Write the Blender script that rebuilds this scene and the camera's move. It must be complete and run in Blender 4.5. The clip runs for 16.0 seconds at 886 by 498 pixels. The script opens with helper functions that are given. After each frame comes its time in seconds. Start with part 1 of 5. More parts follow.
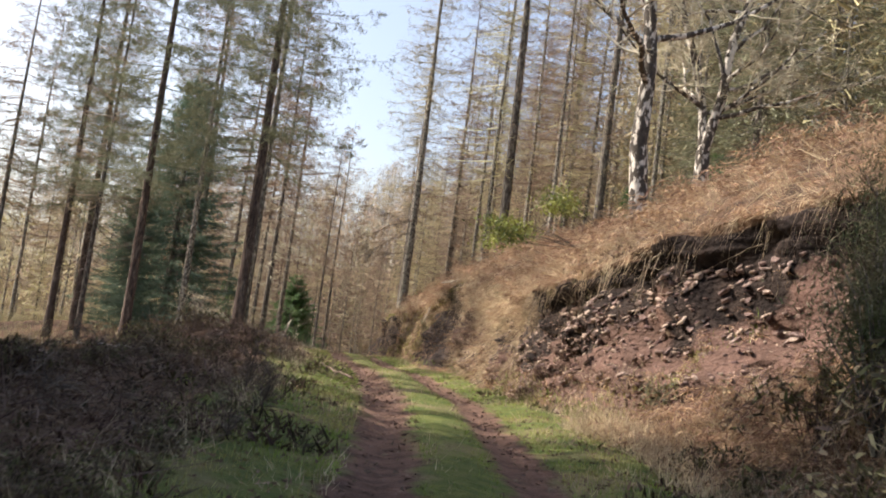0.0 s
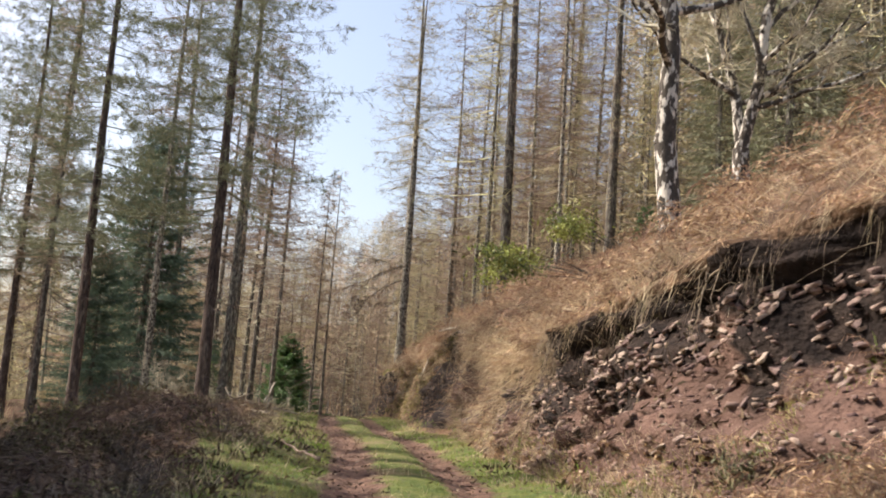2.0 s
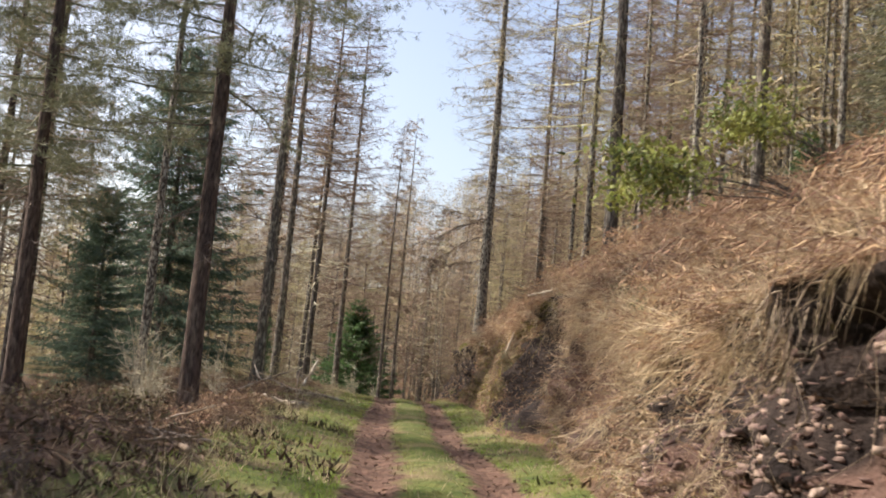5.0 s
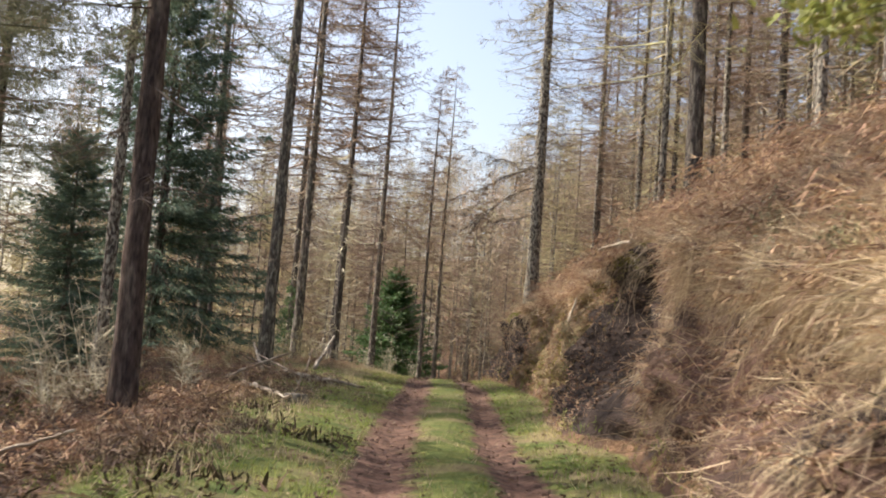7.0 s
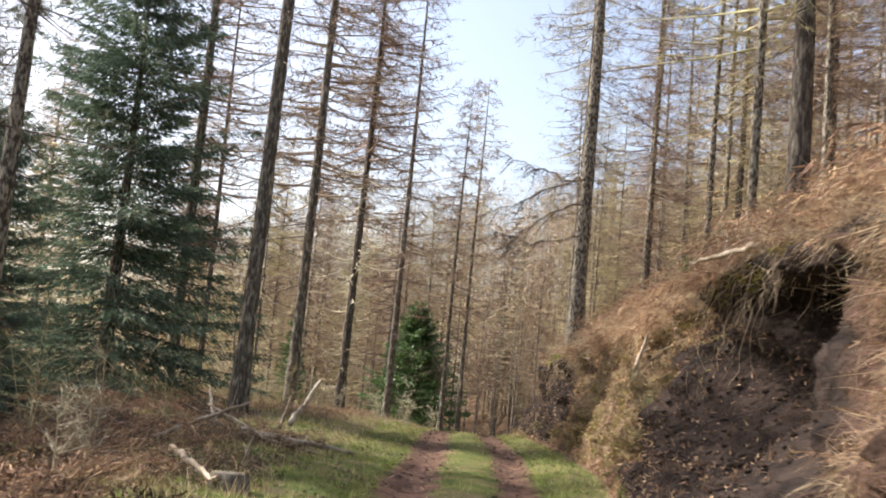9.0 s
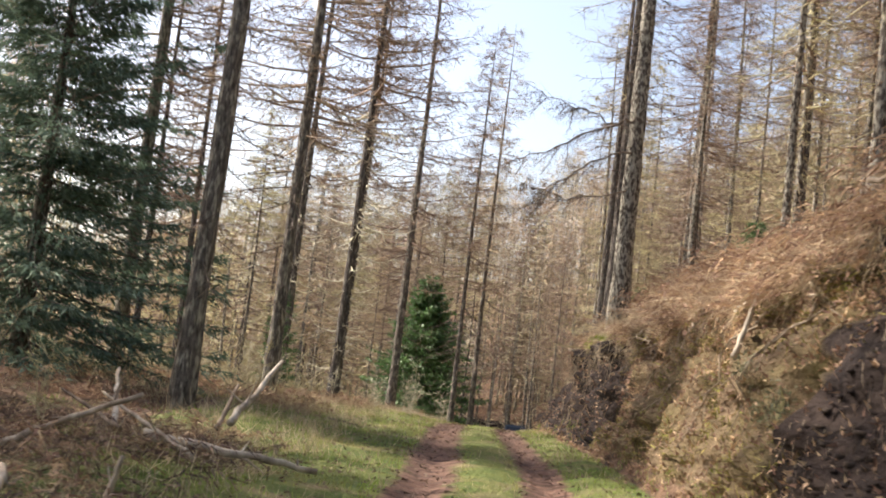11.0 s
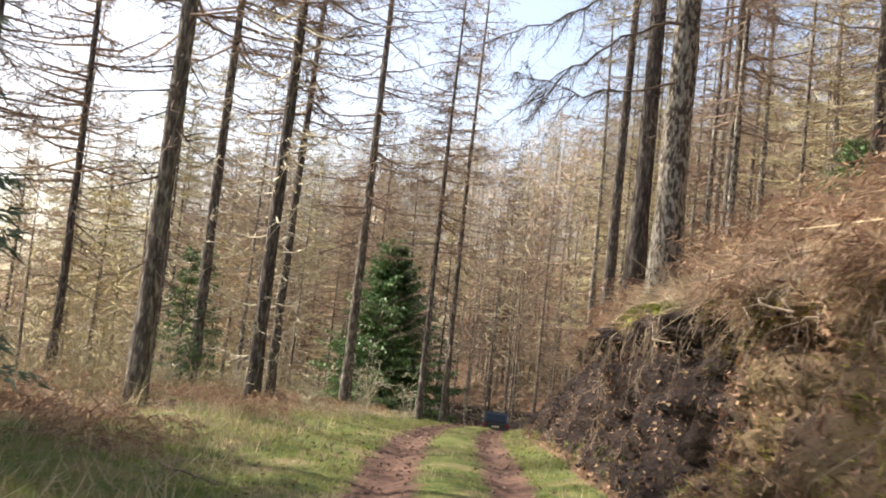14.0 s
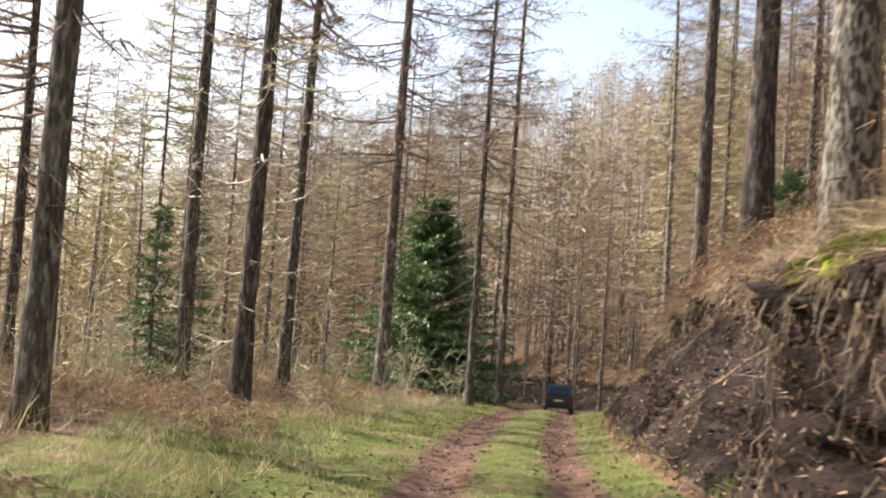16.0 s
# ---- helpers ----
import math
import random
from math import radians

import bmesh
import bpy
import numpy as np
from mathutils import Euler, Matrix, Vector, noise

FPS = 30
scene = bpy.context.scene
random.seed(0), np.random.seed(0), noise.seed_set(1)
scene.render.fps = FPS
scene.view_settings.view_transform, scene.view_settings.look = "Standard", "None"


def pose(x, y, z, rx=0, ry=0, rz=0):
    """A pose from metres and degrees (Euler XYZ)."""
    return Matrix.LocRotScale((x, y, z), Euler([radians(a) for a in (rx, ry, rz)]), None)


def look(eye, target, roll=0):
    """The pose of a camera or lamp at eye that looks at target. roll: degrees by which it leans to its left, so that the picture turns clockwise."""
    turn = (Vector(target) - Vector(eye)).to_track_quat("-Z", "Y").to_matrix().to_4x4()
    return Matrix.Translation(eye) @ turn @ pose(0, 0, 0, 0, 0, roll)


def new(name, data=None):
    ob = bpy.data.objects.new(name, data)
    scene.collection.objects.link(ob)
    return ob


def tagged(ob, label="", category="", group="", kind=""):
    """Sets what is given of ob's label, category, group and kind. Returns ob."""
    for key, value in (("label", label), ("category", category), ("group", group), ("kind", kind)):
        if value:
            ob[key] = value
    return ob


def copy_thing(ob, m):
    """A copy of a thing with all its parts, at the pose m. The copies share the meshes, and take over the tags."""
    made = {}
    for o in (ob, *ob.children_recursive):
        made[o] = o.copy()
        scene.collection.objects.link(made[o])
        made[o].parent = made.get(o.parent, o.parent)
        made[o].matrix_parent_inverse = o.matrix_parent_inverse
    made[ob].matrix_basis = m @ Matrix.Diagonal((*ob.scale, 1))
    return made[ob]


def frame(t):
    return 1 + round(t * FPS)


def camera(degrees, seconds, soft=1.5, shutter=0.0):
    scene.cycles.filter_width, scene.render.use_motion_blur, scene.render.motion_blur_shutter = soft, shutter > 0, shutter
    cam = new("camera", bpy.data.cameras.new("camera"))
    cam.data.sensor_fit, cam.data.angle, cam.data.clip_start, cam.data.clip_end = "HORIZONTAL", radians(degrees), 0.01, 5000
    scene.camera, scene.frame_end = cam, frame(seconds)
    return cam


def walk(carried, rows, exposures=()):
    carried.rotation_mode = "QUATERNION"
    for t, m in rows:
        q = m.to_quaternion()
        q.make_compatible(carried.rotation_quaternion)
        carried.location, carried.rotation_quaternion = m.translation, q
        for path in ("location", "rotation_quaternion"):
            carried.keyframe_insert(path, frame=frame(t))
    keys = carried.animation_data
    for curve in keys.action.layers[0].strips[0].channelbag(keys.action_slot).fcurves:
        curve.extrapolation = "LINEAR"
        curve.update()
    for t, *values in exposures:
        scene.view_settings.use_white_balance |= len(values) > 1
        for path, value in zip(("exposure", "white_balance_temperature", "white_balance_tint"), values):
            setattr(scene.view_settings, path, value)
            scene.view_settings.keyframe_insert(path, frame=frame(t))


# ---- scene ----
cam = camera(42.9, 16.0, soft=1.9, shutter=0.5)
METRES, EYE, TILT, LEAN, TURN = 52.0, 1.7, 0.0, 0.0, 0.0
ROWS = [
    (0.0, 0.0, 0.0, 0.0, -0.86, 6.6, -7.45),
    (0.5, 0.0017, 0.0179, 0.0013, -0.86, 7.37, -6.11),
    (1.0, 0.0029, 0.0424, 0.0029, -0.8, 7.94, -5.99),
    (1.5, 0.0042, 0.0674, 0.005, -0.7, 8.87, -5.57),
    (2.0, 0.006, 0.0981, 0.0071, -0.29, 9.11, -3.97),
    (2.5, 0.0063, 0.1276, 0.0092, 0.3, 8.28, -4.63),
    (3.0, 0.0069, 0.161, 0.0116, 0.98, 8.17, -4.51),
    (3.5, 0.0075, 0.1932, 0.0131, 1.72, 7.25, -3.6),
    (4.0, 0.0062, 0.2269, 0.0155, 2.76, 7.32, -4.87),
    (6.5, -0.0015, 0.3862, 0.0254, 5.89, 7.02, -3.98),
    (7.0, -0.0046, 0.4218, 0.0262, 6.5, 5.56, -4.21),
    (7.5, -0.0077, 0.4549, 0.0275, 6.99, 5.52, -4.96),
    (8.0, -0.0107, 0.4903, 0.028, 7.2, 5.78, -4.32),
    (8.5, -0.0145, 0.5228, 0.0297, 7.45, 6.55, -5.64),
    (9.0, -0.0181, 0.5568, 0.0313, 7.9, 7.51, -5.39),
    (9.5, -0.021, 0.5864, 0.0328, 8.52, 7.0, -3.97),
    (12.0, -0.0431, 0.7364, 0.0348, 8.57, 6.43, -8.26),
    (12.5, -0.0465, 0.7663, 0.0366, 8.31, 6.79, -8.0),
    (13.0, -0.0495, 0.7988, 0.0383, 7.87, 6.96, -7.56),
    (13.5, -0.0516, 0.8302, 0.039, 7.45, 6.05, -6.42),
    (14.0, -0.0548, 0.8627, 0.0403, 7.44, 5.55, -6.19),
    (14.5, -0.0573, 0.893, 0.0417, 7.91, 7.17, -5.43),
    (15.0, -0.0605, 0.927, 0.0432, 8.31, 6.77, -4.03),
    (15.5, -0.0651, 0.959, 0.0433, 9.02, 4.97, -5.05),
    (16.0, -0.0698, 0.9943, 0.0438, 10.33, 3.66, -4.02),
]
EXPOSURES = [(0, 0.98, 6950, 15), (3.7, 0.85, 6950, 15), (7.0, 0.95, 6950, 15), (9.5, 1.14, 6950, 15), (12.0, 1.2, 6950, 15), (16.0, 1.2, 6950, 15)]
walk(cam, [(t, pose(0, 0, EYE, TILT, LEAN, TURN) @ pose(METRES * x, METRES * y, METRES * z, 90 + pitch, roll, yaw)) for t, x, y, z, yaw, pitch, roll in ROWS], EXPOSURES)

# ---- world, sun ----
SUN_FROM = Vector((-0.82, 0.20, 0.71)).normalized()   # towards the sun
world = bpy.data.worlds.new("sky")
scene.world = world
world.use_nodes = True
wn = world.node_tree
sky = wn.nodes.new("ShaderNodeTexSky")
sky.sky_type, sky.sun_disc = "NISHITA", False
sky.sun_elevation = math.asin(SUN_FROM.z)
sky.sun_rotation = math.atan2(SUN_FROM.x, SUN_FROM.y)
sky.air_density, sky.dust_density, sky.ozone_density = 1.0, 3.2, 0.6
wn.links.new(sky.outputs[0], wn.nodes["Background"].inputs[0])
wn.nodes["Background"].inputs[1].default_value = 0.145
sun = new("sun", bpy.data.lights.new("sun", "SUN"))
sun.data.energy, sun.data.angle, sun.data.color = 3.8, radians(0.53), (1.0, 0.955, 0.88)
sun.matrix_world = look(SUN_FROM * 60, (0, 0, 0))

# ---- mesh helpers ----
rng = np.random.default_rng(7)


def mesh_np(name, V, F, material, smooth=True):
    """A mesh from arrays of vertices and of triangles or quads."""
    V, F = np.asarray(V, np.float32), np.asarray(F, np.int32)
    me = bpy.data.meshes.new(name)
    k = F.shape[1]
    me.vertices.add(len(V))
    me.vertices.foreach_set("co", V.ravel())
    me.loops.add(F.size)
    me.loops.foreach_set("vertex_index", F.ravel())
    me.polygons.add(len(F))
    me.polygons.foreach_set("loop_start", np.arange(0, F.size, k, dtype=np.int32))
    if smooth:
        me.polygons.foreach_set("use_smooth", np.ones(len(F), dtype=bool))
    me.update(calc_edges=True)
    me.materials.append(material)
    return me


class Geo:
    """Collects triangles."""

    def __init__(self):
        self.V, self.F, self.n = [], [], 0

    def add(self, V, F):
        self.V.append(np.asarray(V, float))
        self.F.append(np.asarray(F, int) + self.n)
        self.n += len(V)

    def tube(self, pts, radii, sides=6, rough=0.0, cap=True):
        pts, radii = np.asarray(pts, float), np.asarray(radii, float)
        n = len(pts)
        d = np.gradient(pts, axis=0)
        d /= np.linalg.norm(d, axis=1)[:, None] + 1e-9
        ref = np.where(np.abs(d[:, 2:3]) > 0.8, [[1.0, 0, 0]], [[0, 0, 1.0]])
        a = np.cross(d, ref)
        a /= np.linalg.norm(a, axis=1)[:, None] + 1e-9
        b = np.cross(d, a)
        th = np.arange(sides) * 2 * np.pi / sides
        r = radii[:, None] * (1 + rough * rng.normal(size=(n, sides)))
        V = pts[:, None] + r[..., None] * (np.cos(th)[None, :, None] * a[:, None] + np.sin(th)[None, :, None] * b[:, None])
        V = V.reshape(-1, 3)
        i = np.arange(n - 1)[:, None] * sides
        j = np.arange(sides)[None]
        k = (j + 1) % sides
        q = np.stack([i + j, i + k, i + k + sides, i + j + sides], -1).reshape(-1, 4)
        F = np.concatenate([q[:, :3], q[:, [0, 2, 3]]])
        if cap:
            V = np.concatenate([V, pts[[0, -1]]])
            c0 = np.stack([np.full(sides, n * sides), (np.arange(sides) + 1) % sides, np.arange(sides)], -1)
            o = (n - 1) * sides
            c1 = np.stack([np.full(sides, n * sides + 1), o + np.arange(sides), o + (np.arange(sides) + 1) % sides], -1)
            F = np.concatenate([F, c0, c1])
        self.add(V, F)

    def blades(self, B, D, w, bend=None):
        """Thin pointed blades from B along D, w wide; bend: where the tip sags to, relative to B + D."""
        B, D = np.asarray(B, float), np.asarray(D, float)
        n = len(B)
        if not n:
            return
        side = np.cross(D, rng.normal(size=(n, 3)))
        side /= np.linalg.norm(side, axis=1)[:, None] + 1e-9
        side *= (np.broadcast_to(w, (n,)) / 2)[:, None]
        if bend is None:
            V = np.stack([B - side, B + side, B + D], 1).reshape(-1, 3)
            self.add(V, np.arange(3 * n).reshape(-1, 3))
        else:
            M = B + D * 0.55
            V = np.stack([B - side, B + side, M + side * 0.8, M - side * 0.8, B + D + bend], 1).reshape(-1, 3)
            o = np.arange(n)[:, None] * 5
            F = np.concatenate([o + [0, 1, 2], o + [0, 2, 3], o + [3, 2, 4]])
            self.add(V, F)

    def mesh(self, name, material, smooth=True):
        return mesh_np(name, np.concatenate(self.V), np.concatenate(self.F), material, smooth)


def unit(v):
    return v / (np.linalg.norm(v, axis=-1, keepdims=True) + 1e-9)


def part(name, geo, material, parent, label="", smooth=True):
    ob = new(name, geo.mesh(name, material, smooth))
    ob.parent = parent
    if label:
        tagged(ob, label)
    return ob


def thing(name, at, label, category, group="", kind=""):
    ob = new(name)
    ob.empty_display_size = 0.2
    ob.location = at
    return tagged(ob, label, category, group, kind)


# ---- materials ----
def material(name, base, rough=0.9, scale=8.0, spread=0.35, second=None, second_scale=1.2, bump=0.4, bump_scale=40.0, island=0.0, per_object=0.0, stretch=(1, 1, 1), translucent=0.0, edge=(0.42, 0.62)):
    """Two-scale mottled colour with fine relief; island and per_object vary it piece by piece."""
    m = bpy.data.materials.new(name)
    m.use_nodes = True
    nt = m.node_tree
    N, L = nt.nodes, nt.links
    bsdf = N["Principled BSDF"]
    bsdf.inputs["Roughness"].default_value = rough
    bsdf.inputs["Specular IOR Level"].default_value = 0.25
    co = N.new("ShaderNodeTexCoord")
    mp = N.new("ShaderNodeMapping")
    mp.inputs["Scale"].default_value = stretch
    L.new(co.outputs["Object"], mp.inputs[0])

    def tex(s, detail=6):
        n = N.new("ShaderNodeTexNoise")
        n.inputs["Scale"].default_value, n.inputs["Detail"].default_value = s, detail
        L.new(mp.outputs[0], n.inputs["Vector"])
        return n

    def ramp(src, lo, hi):
        r = N.new("ShaderNodeMapRange")
        r.inputs[1].default_value, r.inputs[2].default_value = lo, hi
        L.new(src, r.inputs[0])
        return r.outputs[0]

    def mix(fac, a, b):
        x = N.new("ShaderNodeMix")
        x.data_type = "RGBA"
        for s, v in ((x.inputs[0], fac), (x.inputs[6], a), (x.inputs[7], b)):
            if hasattr(v, "is_linked"):
                L.new(v, s)
            else:
                s.default_value = v
        return x.outputs[2]

    def col(c, k=1.0):
        return (*[min(1, v * k) for v in c], 1)

    fine = tex(scale)
    c = mix(ramp(fine.outputs[0], 0.3, 0.7), col(base, 1 - spread), col(base, 1 + spread))
    if second:
        big = tex(second_scale, 4)
        c = mix(ramp(big.outputs[0], *edge), c, mix(ramp(fine.outputs[0], 0.3, 0.7), col(second, 1 - spread), col(second, 1 + spread)))
    for amount, node, out in ((island, "ShaderNodeNewGeometry", "Random Per Island"), (per_object, "ShaderNodeObjectInfo", "Random")):
        if amount:
            g = N.new(node)
            h = N.new("ShaderNodeHueSaturation")
            r = N.new("ShaderNodeMapRange")
            r.inputs[3].default_value, r.inputs[4].default_value = 1 - amount, 1 + amount
            L.new(g.outputs[out], r.inputs[0])
            L.new(r.outputs[0], h.inputs["Value"])
            r2 = N.new("ShaderNodeMapRange")
            r2.inputs[3].default_value, r2.inputs[4].default_value = 0.5 - amount * 0.05, 0.5 + amount * 0.05
            L.new(g.outputs[out], r2.inputs[0])
            L.new(r2.outputs[0], h.inputs["Hue"])
            L.new(c, h.inputs["Color"])
            c = h.outputs[0]
    L.new(c, bsdf.inputs["Base Color"])
    if bump:
        b = N.new("ShaderNodeBump")
        b.inputs["Strength"].default_value, b.inputs["Distance"].default_value = bump, 0.02
        L.new(tex(bump_scale, 8).outputs[0], b.inputs["Height"])
        L.new(b.outputs[0], bsdf.inputs["Normal"])
    if translucent:
        t = N.new("ShaderNodeBsdfTranslucent")
        L.new(c, t.inputs[0])
        s = N.new("ShaderNodeMixShader")
        s.inputs[0].default_value = translucent
        L.new(bsdf.outputs[0], s.inputs[1])
        L.new(t.outputs[0], s.inputs[2])
        L.new(s.outputs[0], N["Material Output"].inputs[0])
    return m


BARK = material("larch_bark", (0.092, 0.080, 0.069), 0.95, 22, 0.6, (0.215, 0.20, 0.165), 14.0, 1.0, 30, stretch=(1, 1, 0.28), per_object=0.3, edge=(0.50, 0.60))
BARK_RED = material("pine_bark", (0.082, 0.061, 0.052), 0.95, 20, 0.6, (0.155, 0.125, 0.10), 8.0, 1.0, 26, stretch=(1, 1, 0.25), edge=(0.52, 0.62))
BARK_PALE = material("lichen_bark", (0.33, 0.315, 0.26), 0.95, 24, 0.45, (0.085, 0.072, 0.06), 19.0, 1.0, 34, stretch=(1, 1, 0.4), edge=(0.45, 0.55))
BIRCH = material("birch_bark", (0.60, 0.57, 0.50), 0.85, 14, 0.35, (0.07, 0.06, 0.05), 8.5, 1.0, 24, stretch=(1, 1, 0.5), edge=(0.43, 0.49))
TWIG = material("larch_twig", (0.30, 0.228, 0.17), 0.95, 3, 0.3, None, 1, 0, island=0.35, per_object=0.3)
TWIG_OLIVE = material("mossy_twig", (0.395, 0.35, 0.212), 0.95, 3, 0.3, None, 1, 0, island=0.35, per_object=0.3)
# larch twig for the far woods, with distance haze lightened into its colour
TWIG_HAZED = material("hazed_larch_twig", (0.435, 0.322, 0.232), 0.95, 0.15, 0.25, (0.42, 0.385, 0.245), 0.05, 0, island=0.4)
TWIG_GREY = material("dead_twig", (0.17, 0.135, 0.11), 0.95, 3, 0.3, None, 1, 0, island=0.4)
TWIG_PALE = material("pale_twig", (0.56, 0.52, 0.39), 0.95, 3, 0.3, None, 1, 0, island=0.4)
NEEDLE = material("spruce_needle", (0.105, 0.16, 0.115), 0.8, 2, 0.3, (0.15, 0.215, 0.145), 0.6, 0, island=0.4, translucent=0.25)
PINE = material("pine_needle", (0.19, 0.20, 0.12), 0.6, 2, 0.3, None, 1, 0, island=0.4, translucent=0.2)
# the darker second green puts shade within the laurel clumps into the leaf colour
LEAF_LIME = material("laurel_leaf", (0.27, 0.285, 0.08), 0.55, 4, 0.3, (0.11, 0.14, 0.05), 2.2, 0, island=0.5, translucent=0.3)
LEAF_HOLLY = material("holly_leaf", (0.085, 0.16, 0.055), 0.45, 4, 0.3, (0.125, 0.215, 0.075), 0.8, 0, island=0.5, translucent=0.2)
LEAF_GORSE = material("gorse_leaf", (0.085, 0.105, 0.045), 0.8, 4, 0.3, (0.15, 0.125, 0.07), 1.3, 0, island=0.5)
GRASS = material("grass_blade", (0.215, 0.305, 0.06), 0.75, 0.9, 0.35, (0.35, 0.33, 0.13), 0.7, 0, island=0.35, translucent=0.3)
STRAW = material("dead_grass", (0.58, 0.48, 0.335), 0.9, 1, 0.25, (0.48, 0.37, 0.25), 0.8, 0, island=0.4, translucent=0.2)
BRACKEN = material("dead_bracken", (0.41, 0.272, 0.18), 0.9, 1, 0.35, (0.30, 0.197, 0.133), 0.6, 0, island=0.5, translucent=0.15)
BRASH = material("brash", (0.15, 0.107, 0.082), 0.95, 2, 0.35, (0.225, 0.152, 0.11), 0.7, 0, island=0.5)
STONE = material("sandstone", (0.235, 0.165, 0.138), 0.92, 9, 0.35, (0.37, 0.285, 0.245), 3, 0.6, 40, per_object=0.5)
SCREE = material("scree_stone", (0.165, 0.108, 0.09), 0.95, 9, 0.35, (0.26, 0.185, 0.155), 1.2, 0.4, 40, island=0.5)
ROOT = material("root", (0.19, 0.145, 0.108), 0.95, 8, 0.3, (0.35, 0.285, 0.21), 1.2, 0.5, 30, island=0.4)
SOIL = material("dark_soil", (0.036, 0.027, 0.022), 0.95, 12, 0.4, (0.062, 0.044, 0.035), 2.5, 0.8, 40, island=0.4)
MOSS = material("moss", (0.22, 0.28, 0.03), 0.95, 20, 0.35, (0.30, 0.30, 0.06), 3, 0.8, 60)
MOSS_DULL = material("dull_moss", (0.24, 0.23, 0.055), 0.95, 20, 0.35, (0.31, 0.25, 0.08), 3, 0, island=0.4)
BRAMBLE = material("bramble_cane", (0.14, 0.10, 0.082), 0.9, 6, 0.35, (0.24, 0.18, 0.14), 1.0, 0, island=0.6, per_object=0.4)
BRAMBLE_LEAF = material("bramble_leaf", (0.12, 0.115, 0.05), 0.85, 5, 0.35, (0.24, 0.165, 0.105), 1.5, 0, island=0.6, per_object=0.5)
BLEACHED = material("bleached_wood", (0.50, 0.44, 0.35), 0.95, 10, 0.35, (0.30, 0.24, 0.18), 2, 0.6, 30, stretch=(1, 1, 0.3))
LOGWOOD = material("log_wood", (0.26, 0.20, 0.145), 0.95, 10, 0.4, (0.16, 0.12, 0.09), 2, 0.7, 30, stretch=(1, 1, 0.3))


def ground_material():
    """Soil, grass and leaf litter, laid out by the ground's own masks."""
    m = bpy.data.materials.new("forest_ground")
    m.use_nodes = True
    nt = m.node_tree
    N, L = nt.nodes, nt.links
    bsdf = N["Principled BSDF"]
    bsdf.inputs["Roughness"].default_value = 0.95
    bsdf.inputs["Specular IOR Level"].default_value = 0.15
    co = N.new("ShaderNodeTexCoord")

    def tex(s, detail=8):
        n = N.new("ShaderNodeTexNoise")
        n.inputs["Scale"].default_value, n.inputs["Detail"].default_value = s, detail
        L.new(co.outputs["Object"], n.inputs["Vector"])
        return n.outputs[0]

    def two(a, b, s, lo=0.35, hi=0.65):
        r = N.new("ShaderNodeMapRange")
        r.inputs[1].default_value, r.inputs[2].default_value = lo, hi
        L.new(tex(s), r.inputs[0])
        return mixed(r.outputs[0], a, b)

    def mixed(fac, a, b):
        x = N.new("ShaderNodeMix")
        x.data_type = "RGBA"
        L.new(fac, x.inputs[0])
        for s, v in ((x.inputs[6], a), (x.inputs[7], b)):
            if isinstance(v, tuple):
                s.default_value = (*v, 1)
            else:
                L.new(v, s)
        return x.outputs[2]

    def mask(name, wobble=0.5, s=3.0):
        a = N.new("ShaderNodeAttribute")
        a.attribute_name = name
        r = N.new("ShaderNodeMath")
        r.operation = "MULTIPLY_ADD"
        L.new(tex(s), r.inputs[0])
        r.inputs[1].default_value, r.inputs[2].default_value = wobble, -wobble / 2
        q = N.new("ShaderNodeMath")
        q.operation = "ADD"
        L.new(a.outputs["Fac"], q.inputs[0])
        L.new(r.outputs[0], q.inputs[1])
        e = N.new("ShaderNodeMapRange")
        e.inputs[1].default_value, e.inputs[2].default_value = 0.35, 0.65
        L.new(q.outputs[0], e.inputs[0])
        return e.outputs[0]

    litter = two((0.075, 0.05, 0.036), (0.20, 0.125, 0.077), 2.0)
    litter = mixed(mask("grass", 0.6), litter, two(two((0.075, 0.11, 0.03), (0.15, 0.165, 0.05), 4), (0.23, 0.185, 0.10), 0.9, 0.5, 0.68))
    litter = mixed(mask("rut", 1.15, 2.2), litter, two((0.085, 0.052, 0.038), (0.20, 0.12, 0.088), 4))
    face = two((0.065, 0.041, 0.033), (0.20, 0.122, 0.098), 1.6, 0.36, 0.62)
    litter = mixed(mask("soil", 0.4), litter, mixed(tex(14), face, (0.12, 0.075, 0.058)))
    loam = mixed(tex(7), two((0.062, 0.042, 0.028), (0.175, 0.122, 0.077), 2.6), two((0.125, 0.11, 0.037), (0.19, 0.14, 0.088), 1.1))
    litter = mixed(mask("loam", 0.5, 1.3), litter, loam)
    # near-black soil under the turf; also carries shade painted into the cuts
    litter = mixed(mask("peat_shade", 0.9, 1.1), litter, two((0.016, 0.012, 0.011), (0.048, 0.035, 0.029), 3))
    L.new(litter, bsdf.inputs["Base Color"])
    b = N.new("ShaderNodeBump")
    b.inputs["Strength"].default_value, b.inputs["Distance"].default_value = 1.0, 0.09
    L.new(tex(11, 10), b.inputs["Height"])
    L.new(b.outputs[0], bsdf.inputs["Normal"])
    return m


GROUND = ground_material()

# ---- the ground ----
# the track's line and height along y
YK = np.array([-400, -40, 0, 6, 12, 20, 26, 31, 38, 45, 52, 60, 67, 75, 88, 121, 134, 150, 170, 200, 300, 900.0])
XK = np.array([6, 1.5, 0.15, 0.45, 0.45, 0.05, -0.45, -1.0, -2.0, -2.75, -3.5, -4.6, -5.4, -6.1, -6.8, -8.7, -12.5, -24, -45, -80, -180, -700])
